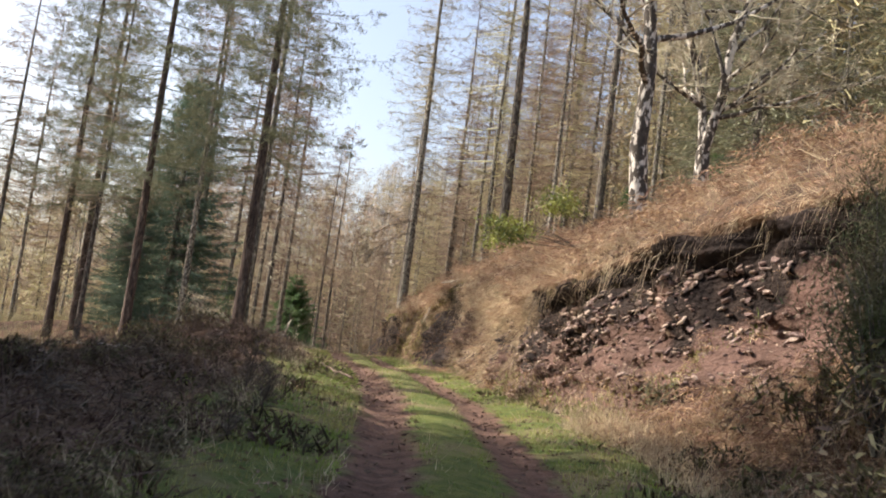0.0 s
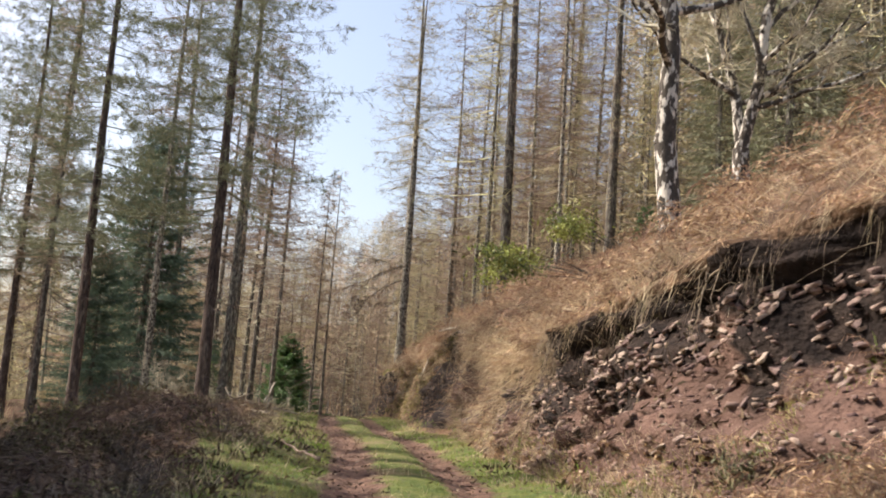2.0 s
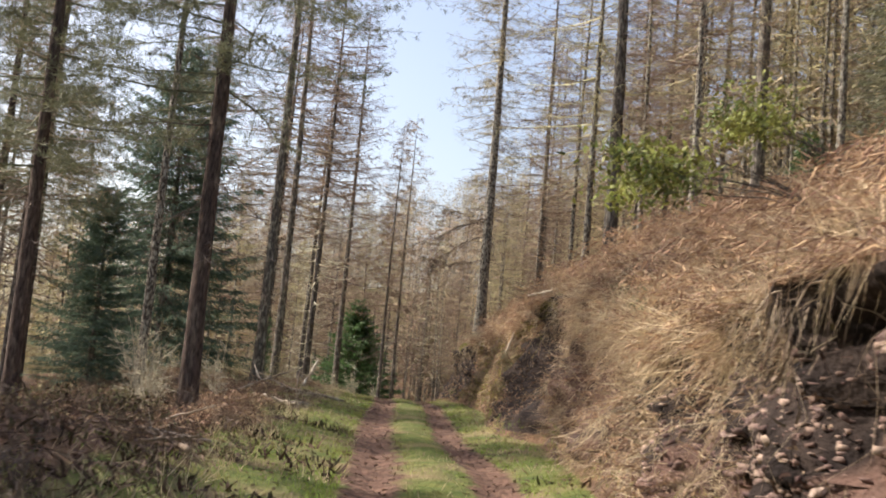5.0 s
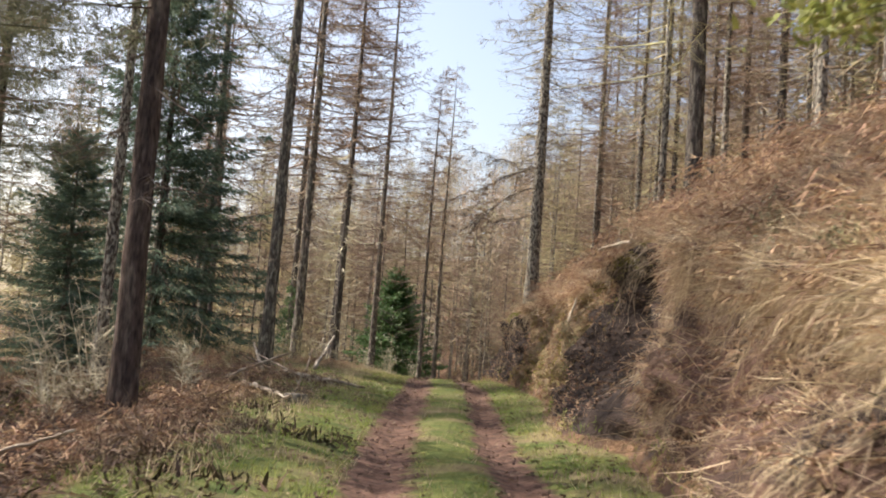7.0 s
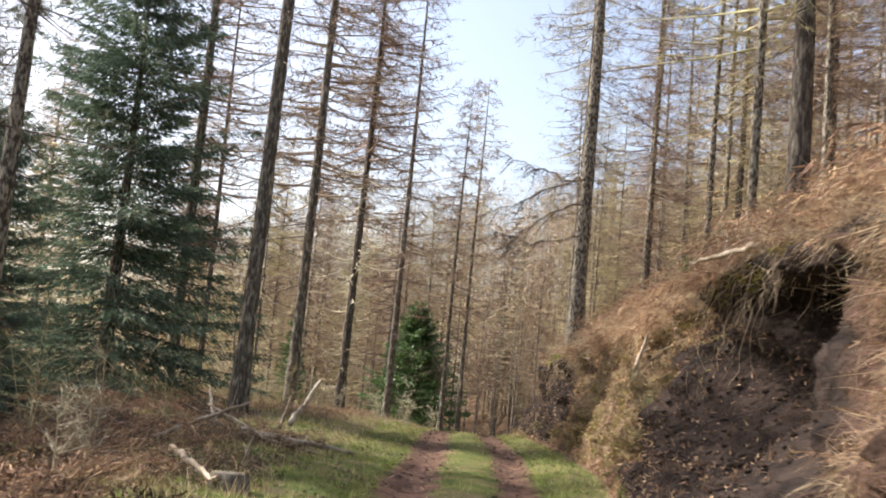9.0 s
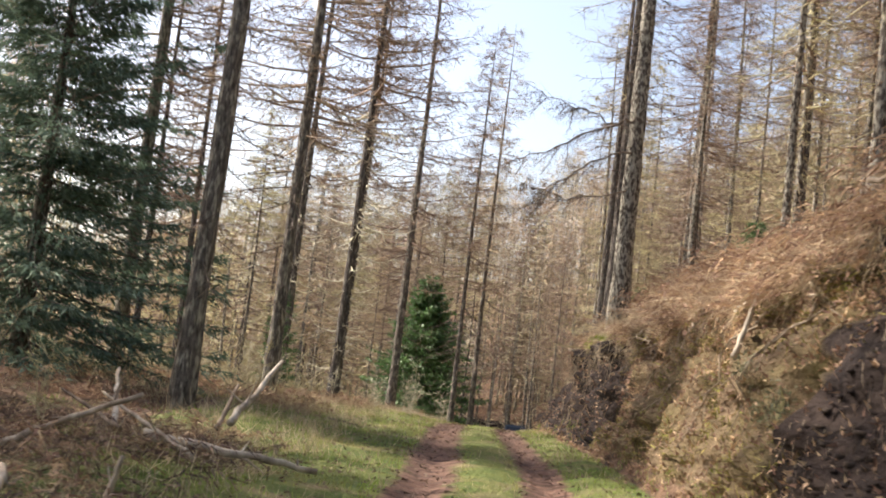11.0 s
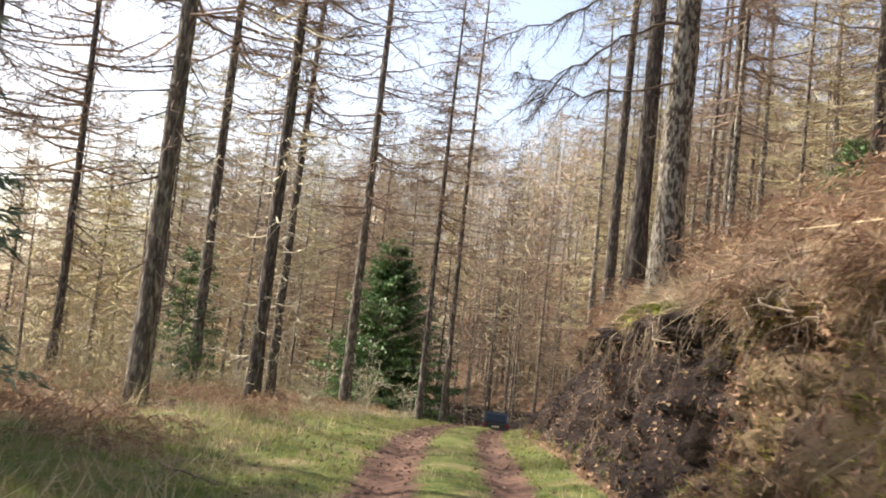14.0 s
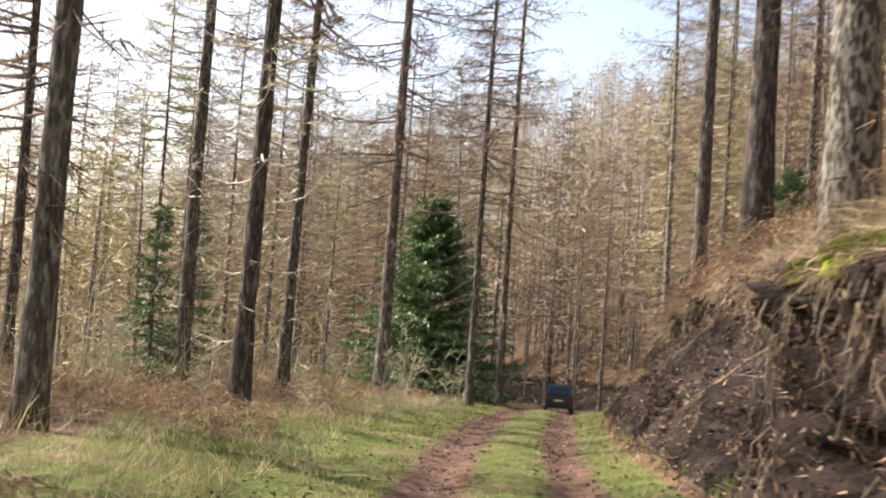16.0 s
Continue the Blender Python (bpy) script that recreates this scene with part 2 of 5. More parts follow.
ZK = np.array([-12, -1.6, 0, 0.42, 0.82, 1.32, 1.48, 1.72, 1.82, 2.1, 2.28, 2.32, 2.2, 1.93, 1.35, -1.15, -1.9, -2.4, -3, -4, -6, -20])
# the bank on the right: y, foot, lip (both from the track's middle), height
BANK = np.array([(-60, 3.5, 9, 4), (0, 3.4, 8.5, 3.8), (8, 3.2, 8.0, 3.9), (12, 3.1, 7.4, 4.1), (14, 3.3, 6.1, 4.1), (16, 3.0, 5.1, 3.9), (18.2, 2.4, 3.7, 3.4), (19.5, 2.2, 3.3, 3.05), (22, 2.0, 2.7, 2.6),
                 (24, 1.95, 2.6, 2.45), (28, 1.9, 2.5, 2.15), (31, 2.0, 2.8, 2.3), (34, 2.2, 3.1, 2.7), (36.6, 2.4, 3.0, 3.0), (38.0, 2.7, 3.05, 3.1), (39.2, 1.9, 3.4, 3.3), (42.0, 1.8, 3.35, 3.4), (43.5, 1.9, 3.4, 3.4), (45.0, 2.1, 3.2, 3.15), (47, 2.2, 3.2, 2.95),
                 (50, 2.1, 3.1, 2.7), (58, 1.9, 2.4, 2.3), (61.3, 1.8, 2.25, 2.2), (63, 1.9, 3.0, 2.4), (66, 1.8, 3.1, 2.7), (70, 1.7, 3.1, 2.8), (76, 1.7, 3.0, 2.3), (90, 2.0, 3.2, 2.0), (125, 2.5, 6.0, 2.0), (300, 3, 8, 3)])


def xc(y):
    return np.interp(y, YK, XK)


def zt(y):
    return np.interp(y, YK, ZK)


def wave(x, y, f, seed=0.0):
    """A smooth, cheap roughness between -1 and 1."""
    return (np.sin(x * f * 1.3 + seed + 1.7 * np.sin(y * f * 0.7 + seed)) + np.sin(y * f * 1.1 + 2.1 * seed + 1.3 * np.sin(x * f * 0.9 + 0.5)) + np.sin((x + y) * f * 0.83 + 3 * seed)) / 3


def far_rise(x, y):
    """The wooded hill across the way ahead, and the valley on the left."""
    hill = np.interp(y, [150, 200, 300, 500, 900], [0, 3, 10, 22, 40]) * np.clip((x + 160) / 100, 0, 1)
    return hill


def left_height(s, y):
    d = -s
    level = np.interp(d, [0, 1.4, 2.2, 4, 8, 14, 24, 45, 90, 160, 260, 420, 900], [0, 0.02, 0.12, 0.38, 0.35, -0.25, -2.0, -7, -15, -17, -8, 8, 16])
    flat = np.interp(y, [36, 46], [1, 0.35])
    level = np.where(d < 8, level * (flat + (1 - flat) * np.clip(d - 6, 0, 2) / 2), level)
    falling = np.interp(d, [0, 1.4, 2.2, 4, 8, 14, 24, 45, 90, 160, 260, 420, 900], [0, 0.02, 0.10, 0.12, -0.65, -1.6, -3.5, -8, -16, -17, -8, 8, 16])
    h = falling + (level - falling) * np.clip((y - 44) / 8, 0, 1)
    lump = 0.22 * np.exp(-((d - 4.6) / 1.9) ** 2) * (0.5 + 0.9 * wave(d, y, 0.55, 2.0)) * np.interp(y, [30, 42], [1, 0.4])
    mound = 0.5 * np.exp(-((d - 3.9) / 1.5) ** 2 - ((y - 24.5) / 2.4) ** 2)
    return h + lump + mound


def hill_height(s, lip, h, y):
    d = np.maximum(s - lip, 0)
    rise = np.interp(d, [0, 0.4, 2, 4, 8, 20, 45, 90, 200, 900], [0, 0.36, 1.62, 2.65, 4.1, 9.2, 16.3, 23, 28, 32])
    return h + 0.08 + rise * np.interp(y, [16, 22, 29, 36, 42], [0.85, 1.0, 1.0, 0.84, 0.80])


def ground_z(x, y):
    x, y = np.asarray(x, float), np.asarray(y, float)
    s = x - xc(y)
    foot, lip, h = (np.interp(y, BANK[:, 0], BANK[:, i]) for i in (1, 2, 3))
    right = np.where(s > lip, hill_height(s, lip, h, y), np.where(s > foot, 0.15 + (h - 0.15) * np.clip((s - foot) / np.maximum(lip - foot, 0.1), 0, 1), 0.1 * np.clip((s - 1.2) / 0.5, 0, 1)))
    z = np.where(s < 0, left_height(np.minimum(s, 0), y), right)
    return zt(y) + z + far_rise(x, y) + hummock(x, y) * np.clip((np.abs(s) - 1.4) / 1.2, 0, 1)


def hummock(x, y):
    return 0.10 * wave(x, y, 1.1, 1.0) + 0.05 * wave(x, y, 2.9, 4.0)


def section(y):
    """The cross-section at y, from far left to far right: offsets from the track's middle, heights, and masks."""
    foot, lip, h = (float(np.interp(y, BANK[:, 0], BANK[:, i])) for i in (1, 2, 3))
    sl = -np.concatenate([np.geomspace(900, 9, 34), np.linspace(8.6, 1.5, 26)])
    zl = left_height(sl, y)
    st = np.linspace(-1.4, foot, 30)[:-1]
    rut = np.exp(-((np.abs(st) - 0.77) / 0.24) ** 2)
    zr = -0.075 * rut + 0.04 * np.exp(-(st / 0.4) ** 2) + 0.1 * np.clip((st - 1.2) / 0.5, 0, 1)
    steep = np.clip((3.3 - (lip - foot)) / 0.8, 0, 1)      # overhang only where the bank is a cut
    over = float(np.interp(y, [13, 15, 25, 28, 38, 39.2, 44, 45.5, 54, 57, 62, 65, 78], [1, 1, 1, 0.2, 0.2, 1, 1, 0.2, 0.1, 0.7, 0.6, 0.25, 0.25]))
    deep = math.exp(-((y - 42.2) / 1.5) ** 2)
    cave = steep * (0.13 + 0.9 * deep) * over
    lift = steep * over
    ks = [foot, foot + (0.25 + 0.2 * lift) * (lip - foot), foot + (0.55 + 0.27 * lift) * (lip - foot), lip + cave, lip + cave * 1.1, lip - 0.02, lip - 0.06, lip + 0.1]
    kz = [0.12, (0.26 - 0.05 * lift) * h, (0.52 - 0.1 * lift - 0.2 * deep) * h, (0.76 - 0.3 * deep) * h, 0.85 * h, 0.90 * h, 0.97 * h, h + 0.06]
    u = np.concatenate([np.linspace(0, 3, 22)[:-1], np.linspace(3, 7, 17)])
    sf, zf = np.interp(u, range(8), ks), np.interp(u, range(8), kz)
    sh = lip + np.concatenate([np.linspace(0.3, 8, 22), np.geomspace(9, 900, 34)])
    zh = hill_height(sh, lip, h, y)
    s = np.concatenate([sl, st, sf, sh])
    z = np.concatenate([zl, zr, zf, zh])
    kind = np.concatenate([np.zeros(len(sl)), np.ones(len(st)), np.full(len(sf), 2), np.full(len(sh), 3)])
    uu = np.concatenate([np.zeros(len(sl) + len(st)), u, np.full(len(sh), 8.0)])
    cut = np.full(len(s), steep)
    return s, z, kind, uu, cut


def build_ground():
    ys = np.concatenate([-np.geomspace(300, 6, 14), np.arange(-5, 4, 1.0), np.arange(4, 78, 0.3), np.arange(78, 130, 1.5), np.geomspace(131, 900, 30)])
    rows, masks = [], {k: [] for k in ("rut", "grass", "soil", "loam", "peat_shade")}
    for y in ys:
        s, z, kind, u, cut = section(y)
        x = s + xc(y)
        z = z + zt(y) + far_rise(x, y)
        yy = np.full(len(s), y)
        r = np.clip((np.abs(s) - 1.4) / 1.2, 0, 1)
        z = z + hummock(x, yy) * r * (kind != 2)
        near = (y > -5) & (y < 80)
        if near:
            face = (kind == 2) & (u < 6.5)
            for i in np.nonzero(face)[0]:
                p = Vector((0.0, y * 0.9, z[i] * 1.1))
                k = 0.42 * noise.noise(p) + 0.25 * noise.noise(p * 2.7) + 0.18 * noise.noise(p * 6) + 0.13 * noise.noise(p * 13)
                taper = min(1, u[i] / 0.8)
                x[i] += k * taper * (0.4 + 0.6 * cut[i])
                z[i] += 0.12 * noise.noise(p * 3.1 + Vector((9, 0, 0))) * taper
            lipzone = (kind == 2) & (u >= 6.5)
            x[lipzone] += 0.25 * noise.noise(Vector((3.0, y * 0.8, 0)))
            tr = np.nonzero(kind == 1)[0]
            for i in tr:
                z[i] += 0.018 * noise.noise(Vector((x[i] * 2, y * 0.5, 5))) + 0.010 * noise.noise(Vector((x[i] * 4, y * 1.3, 1)))
        rows.append(np.stack([x, yy, z], 1))
        rut = np.exp(-((np.abs(s) - 0.78) / np.where(s < 0, 0.48, 0.38)) ** 2) * (kind == 1)
        fade = float(np.interp(y, [122, 134], [1, 0]))
        rut = rut * fade
        g = fade * np.where(np.abs(s) < 0.5, 0.8, np.where((s > -3.1 - 2.0 * min(max((y - 38) / 5, 0), 1)) & (s < 3.0), 0.85, 0.15)) * (kind < 2)
        masks["rut"].append(rut * 0.95)
        masks["grass"].append(g)
        bare = np.interp(y, [11, 14, 24, 27, 40, 41, 44.5, 46, 54, 57, 72, 80], [0, 1, 1, 0.6, 0.6, 1, 1, 0.3, 0.3, 1, 1, 0])
        # dark: shade of the gully, clefts and far faces, put into the soil colour
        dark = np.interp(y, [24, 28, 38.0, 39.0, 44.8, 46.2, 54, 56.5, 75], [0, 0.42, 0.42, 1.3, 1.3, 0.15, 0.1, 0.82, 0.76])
        masks["soil"].append(np.where((kind == 2) & (u > 0.5) & (u < 5.2), bare, 0))
        loam = float(np.interp(y, [44.5, 46, 54, 57, 78], [0, 1, 1, 0.45, 0.45]))
        masks["loam"].append(np.where((kind == 2) & (u > 0.3) & (u < 6.3), loam, 0))
        masks["peat_shade"].append(np.where((kind == 2) & (u > 0.8) & (u < 5.9), np.maximum(cut * (y < 30) * np.clip(0.5 + 1.1 * (u - np.interp(y, [14, 17, 20, 25], [2.9, 2.6, 2.3, 1.5]) + 0.5 * math.sin(y * 1.9) + 0.3 * math.sin(y * 4.3)), 0, 1), dark), np.where((kind == 2) & (u > 0.25), dark, 0)))
    n = len(rows[0])
    V = np.concatenate(rows)
    i = np.arange(len(ys) - 1)[:, None] * n
    j = np.arange(n - 1)[None]
    F = np.stack([i + j, i + j + 1, i + j + 1 + n, i + j + n], -1).reshape(-1, 4)
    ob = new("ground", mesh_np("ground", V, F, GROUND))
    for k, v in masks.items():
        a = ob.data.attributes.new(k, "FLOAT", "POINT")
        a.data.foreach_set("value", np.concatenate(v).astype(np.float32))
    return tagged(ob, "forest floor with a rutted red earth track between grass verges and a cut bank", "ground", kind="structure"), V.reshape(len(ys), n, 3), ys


ground, GRID, GY = build_ground()
KIND, UU = section(20.0)[2], section(20.0)[3]
I_FOOT, I_LIP = int(np.argmax(KIND == 2)), int(np.argmax(KIND == 3))


def on_bank(y, u):
    """The place on the built ground at y where the bank's profile is at u (0 foot, 7 lip), as arrays."""
    y, u = np.asarray(y, float), np.asarray(u, float)
    iy = np.clip(np.searchsorted(GY, y) - 1, 0, len(GY) - 2)
    fy = np.clip((y - GY[iy]) / (GY[iy + 1] - GY[iy]), 0, 1)
    useq = UU[I_FOOT:I_LIP]
    k = np.interp(u, useq, np.arange(len(useq)))
    ik = np.clip(k.astype(int), 0, len(useq) - 2)
    fk = k - ik
    g = lambda a, b: GRID[iy + a, I_FOOT + ik + b]
    fy, fk = fy[:, None], fk[:, None]
    return (g(0, 0) * (1 - fk) + g(0, 1) * fk) * (1 - fy) + (g(1, 0) * (1 - fk) + g(1, 1) * fk) * fy


# ---- trees ----
def trunk_line(h, lean, wob):
    t = np.linspace(0, 1, 15)
    a, b = rng.uniform(0, 6.28, 2)
    x = lean[0] * t * h + wob * np.sin(t * 4 + a) * t
    y = lean[1] * t * h + wob * np.sin(t * 3.3 + b) * t
    return np.stack([x, y, t * h - 0.25 * (t == 0)], 1), t


def larch(h=22.0, r=0.2, dead_from=0.10, crown_from=0.45, lmax=2.6, branches=95, twigs=22, bark=BARK, twig=TWIG, deadmat=TWIG_GREY, sides=9, needles=0, thick=1.0, segs=5, sub=3, nsize=1.0, curl=0.0):
    """A bare larch or pine: tapering trunk, dead lower limbs, twiggy or needled crown. Returns an Empty with its parts."""
    root = new("conifer_pattern")
    tr, dead, crown = Geo(), Geo(), Geo()
    pts, t = trunk_line(h, rng.normal(0, 0.008, 2), 0.12)
    rad = r * np.clip((1 - t) ** 0.8, 0.05, 1) * (1 + 0.35 * np.exp(-t * h / 0.5))
    fine_t = np.linspace(0, 1, 40)
    P = np.stack([np.interp(fine_t, t, pts[:, k]) for k in range(3)], 1)
    tr.tube(P, np.interp(fine_t, t, rad), sides, 0.05)
    for i in range(branches):
        f = dead_from + (0.985 - dead_from) * (i + rng.uniform()) / branches
        alive = f > crown_from
        top = np.clip((1 - f) / (1 - crown_from), 0, 1)
        if alive:
            ln = lmax * (0.12 + 0.88 * top ** 0.8) * rng.uniform(0.7, 1.15)
        else:
            ln = lmax * rng.uniform(0.2, 0.85) * (0.45 + 0.5 * (f - dead_from) / max(crown_from - dead_from, 0.01))
        az = rng.uniform(0, 6.283)
        o = np.array([np.interp(f, t, pts[:, k]) for k in range(3)])
        out = np.array([math.cos(az), math.sin(az), 0.0])
        q = np.linspace(0, 1, segs)
        droop = (-0.30 if not alive else -0.12 * (1 - f) - 0.02) * ln * rng.uniform(0.4, 1.5)
        lift = rng.uniform(0.0, 0.25) * ln if alive else (rng.uniform(-0.15, 0.15) + curl) * ln
        B = o + out * (q * ln)[:, None] + np.array([0, 0, 1.0]) * (4 * droop * q * (1 - q * 0.45) * 0.5 + lift * q ** 2)[:, None] + rng.normal(0, 0.03, (segs, 3)) * q[:, None] * ln
        br = (0.020 if alive else 0.015) * thick * (0.5 + ln / lmax) * (1 - 0.85 * q)
        (crown if alive else dead).tube(B, br, 3, 0, False)
        n = int(twigs * (0.35 + ln / lmax) * (1.0 if alive else 0.6))
        w = rng.uniform(0.12, 1, n)
        S = np.stack([np.interp(w, q, B[:, k]) for k in range(3)], 1)
        sidev = np.cross(out, [0, 0, 1.0])
        D = out * rng.uniform(0.1, 0.8, (n, 1)) + sidev * rng.choice([-1, 1], (n, 1)) * rng.uniform(0.3, 1, (n, 1)) + np.array([0, 0, 1.0]) * rng.normal(-0.2, 0.45, (n, 1))
        L = rng.uniform(0.25, 0.8, (n, 1)) * (0.5 + 0.35 * ln) * (1.05 - 0.6 * w[:, None])
        D = unit(D) * L
        (crown if alive else dead).blades(S, D, rng.uniform(0.010, 0.02, n) * thick)
        if alive:
            m = n * sub
            pick = rng.integers(0, max(n, 1), m)
            S2 = S[pick] + D[pick] * rng.uniform(0.15, 0.95, (m, 1))
            if needles:
                for rep in range(needles):
                    crown.blades(S2 + rng.normal(0, 0.04, (m, 3)), unit(rng.normal(size=(m, 3)) + D[pick] * 1.2 + [0, 0, 0.3]) * rng.uniform(0.08, 0.2, (m, 1)) * nsize, rng.uniform(0.008, 0.02, m) * nsize)
            else:
                crown.blades(S2, unit(D[pick] + rng.normal(0, 0.5, (m, 3)) * L[pick]) * rng.uniform(0.10, 0.34, (m, 1)), rng.uniform(0.008, 0.016, m) * thick)
    part("trunk", tr, bark, root)
    part("dead_wood", dead, deadmat, root, "bare dead side limbs")
    part("crown", crown, twig, root)
    return root


def spruce(h=6.0, r=1.5, mat=NEEDLE, tiers=34, per=9, spray=46, trunk_r=0.12, low=0.02, leaf=(0.14, 0.30), width=(0.02, 0.05), taper=0.75, ragged=0.6):
    """A dense evergreen with drooping, needled boughs down to the ground."""
    root = new("spruce_pattern")
    tr, crown = Geo(), Geo()
    bough = tr
    pts, t = trunk_line(h, rng.normal(0, 0.006, 2), 0.04)
    tr.tube(pts, trunk_r * np.clip(1 - t, 0.04, 1), 8, 0.04)
    for i in range(tiers):
        f = low + (0.97 - low) * i / (tiers - 1)
        for k in range(per):
            ln = r * (0.10 + 0.90 * (1 - f) ** taper) * rng.uniform(ragged, 1.12)
            az = rng.uniform(0, 6.283)
            o = np.array([np.interp(f, t, pts[:, c]) for c in range(3)]) + [0, 0, rng.uniform(-0.03, 0.03) * h]
            sag = rng.uniform(0.5, 1.7)
            out = np.array([math.cos(az), math.sin(az), 0.0])
            q = np.linspace(0, 1, 3)
            B = o + out * (q * ln)[:, None] + np.array([0, 0, 1.0]) * ((-0.42 * sag * (1 - f) * q + 0.20 * q ** 2 + 0.25 * f * q) * ln)[:, None]
            bough.tube(B, 0.018 * (0.4 + ln / r) * (1 - 0.8 * q), 3, 0, False)
            n = int(spray * (0.3 + ln / r))
            w = rng.uniform(0.1, 1.0, n) ** 0.8
            S = np.stack([np.interp(w, q, B[:, c]) for c in range(3)], 1)
            sv = np.cross(out, [0, 0, 1.0])
            sp = rng.normal(0, 0.20, (n, 1)) * ln * (1.15 - w[:, None])
            S = S + sv * sp + [0, 0, 1.0] * (-0.25 * np.abs(sp)) + rng.normal(0, 0.03, (n, 3))
            D = unit(out * 0.7 + sv * np.sign(sp) * rng.uniform(0.1, 0.8, (n, 1)) + [0, 0, 1.0] * rng.normal(-0.35, 0.4, (n, 1))) * rng.uniform(*leaf, (n, 1))
            crown.blades(S, D, rng.uniform(*width, n))
    part("trunk", tr, BARK, root)
    part("crown", crown, mat, root, "dense needled evergreen crown")
    return root


def plant(pattern, name, x, y, label, category="tree", scale=1.0, spin=None, group="", z=None, tilt=(0, 0)):
    """A copy of a pattern tree, standing on the ground."""
    z = float(ground_z(x, y)) if z is None else z
    spin = rng.uniform(0, 360) if spin is None else spin
    ob = copy_thing(pattern, pose(x, y, z - 0.05, tilt[0], tilt[1], spin) @ Matrix.Scale(scale, 4))
    ob.name = name
    ob.empty_display_size = 0.2
    return tagged(ob, label, category, group)


def drop(pattern):
    """Removes a pattern once it has been copied."""
    for o in (*pattern.children_recursive, pattern):
        bpy.data.objects.remove(o)


# tall trees along the track
near_larch = [larch(24, 0.18, 0.10, 0.27, 3.9, 135, 27, sides=14, thick=1.25) for _ in range(3)]
stout = [larch(24, 0.215, 0.14, 0.45, 3.2, 120, 32, sides=16, twig=TWIG_OLIVE) for _ in range(2)]
pale_limbed = [larch(23, 0.17, 0.05, 0.42, 3.6, 150, 28, sides=14, deadmat=TWIG_PALE, thick=1.9, curl=0.45) for _ in range(2)]
tall_pine = larch(25, 0.19, 0.10, 0.50, 5.2, 120, 34, bark=BARK, twig=PINE, needles=5, sides=14, nsize=1.25)
near_pale = larch(22, 0.135, 0.08, 0.5, 2.4, 110, 28, bark=BARK_PALE, sides=12)
stout_pale = larch(23, 0.24, 0.2, 0.5, 3.2, 110, 28, bark=BARK_PALE, sides=18, twig=TWIG_OLIVE)
near_pine = [larch(23, 0.185, 0.14, 0.26, 4.2, 120, 34, bark=BARK_RED, twig=PINE, needles=5, sides=14, nsize=1.15) for _ in range(2)]
shade_pine = larch(23, 0.185, 0.14, 0.26, 4.2, 70, 16, bark=BARK_RED, twig=PINE, needles=2, sides=8, nsize=2.4)
slim = [larch(18, 0.125, 0.10, 0.32, 2.9, 110, 28, sides=8, thick=1.3) for _ in range(2)]
GL = "tall larch trunk with bare brown twigs beside the track"
for x, y, sc, pat, label in [
        (-6.35, 37.0, 1.0, near_pine[0], "tall pine with reddish bark and green needles"),
        (-9.96, 37.0, 0.9, near_pine[1], "tall dark pine with a green needled crown"),
        (-12.9, 59.3, 1.0, near_larch[0], "tall larch behind a dense spruce"),
        (-15.6, 49.5, 0.95, near_pine[0], "tall pine behind a dense spruce"),
        (-16.0, 47.5, 0.9, near_pine[1], "tall pine on the edge of the slope"),
        (-9.0, 53.7, 1.05, tall_pine, "tall dark pine trunk with a high needled crown"), (-10.66, 63.85, 1.05, near_larch[1], GL), (-14.0, 75.9, 1.0, pale_limbed[0], GL),
        (-10.6, 70.6, 1.0, pale_limbed[1], GL), (-11.6, 85.5, 1.1, near_larch[0], GL), (-8.6, 84.0, 1.0, slim[0], GL),
        (-8.3, 88.5, 1.1, slim[1], GL), (-8.6, 134.0, 0.9, slim[0], GL), (-6.2, 118, 0.9, slim[1], GL), (-12.6, 79.0, 0.9, pale_limbed[0], GL),
        (-14.1, 45.4, 1.0, slim[0], "slender bare larch at the edge of the slope"),
        (-18.5, 47.0, 1.0, slim[1], "slender bare larch at the edge of the slope"),
        (-15.5, 66.0, 0.9, slim[1], "slender bare larch at the edge of the slope"),
        (-9.9, 44.3, 1.0, near_pale, "slender larch with pale lichened bark in the brash"),
        (-1.86, 62.65, 1.0, stout_pale, "stout larch with pale lichened bark on the bank top"),
        (-2.12, 69.3, 1.0, stout[1], "tall larch trunk standing on the bank top"),
        (-2.56, 78.7, 0.85, stout[0], "tall larch trunk standing on the bank top"),
        (-3.1, 94.5, 0.95, near_pale, "tall pale larch trunk on the bank top"),
        (0.55, 77.0, 1.0, near_larch[2], "tall larch on the wooded slope above the bank"),
        (2.5, 85.3, 1.0, near_pale, "tall pale larch on the wooded slope above the bank"),
        (2.62, 51.9, 1.1, stout[0], "thick larch trunk on the slope above the bank"),
        (6.3, 47.0, 0.95, stout[1], "thick larch trunk on the slope above the bank"),
        (8.3, 46.0, 0.9, near_pale, "pale larch trunk on the slope above the bank"),
        (6.2, 60.0, 0.9, near_larch[0], "larch trunk on the slope above the bank"),
        (8.6, 62.0, 0.9, near_pale, "pale larch trunk on the slope above the bank"),
        (3.9, 75.0, 0.9, near_larch[1], "larch trunk on the slope above the bank"),
        (5.2, 71.0, 0.9, slim[0], "slender larch on the slope above the bank"),
        (6.1, 67.5, 0.9, near_larch[2], "larch trunk on the slope above the bank"),
        (4.6, 66.0, 0.9, slim[1], "slender larch on the slope above the bank"),
        (15.0, 50.7, 0.9, near_pale, "pale larch trunk on the slope above the bank"),
        (19.6, 58.3, 0.9, near_pale, "pale larch trunk on the slope above the bank")]:
    plant(pat, "pine_tree" if "pine" in label else "larch_tree", x, y, label, "tree", sc, group="trees along the track")

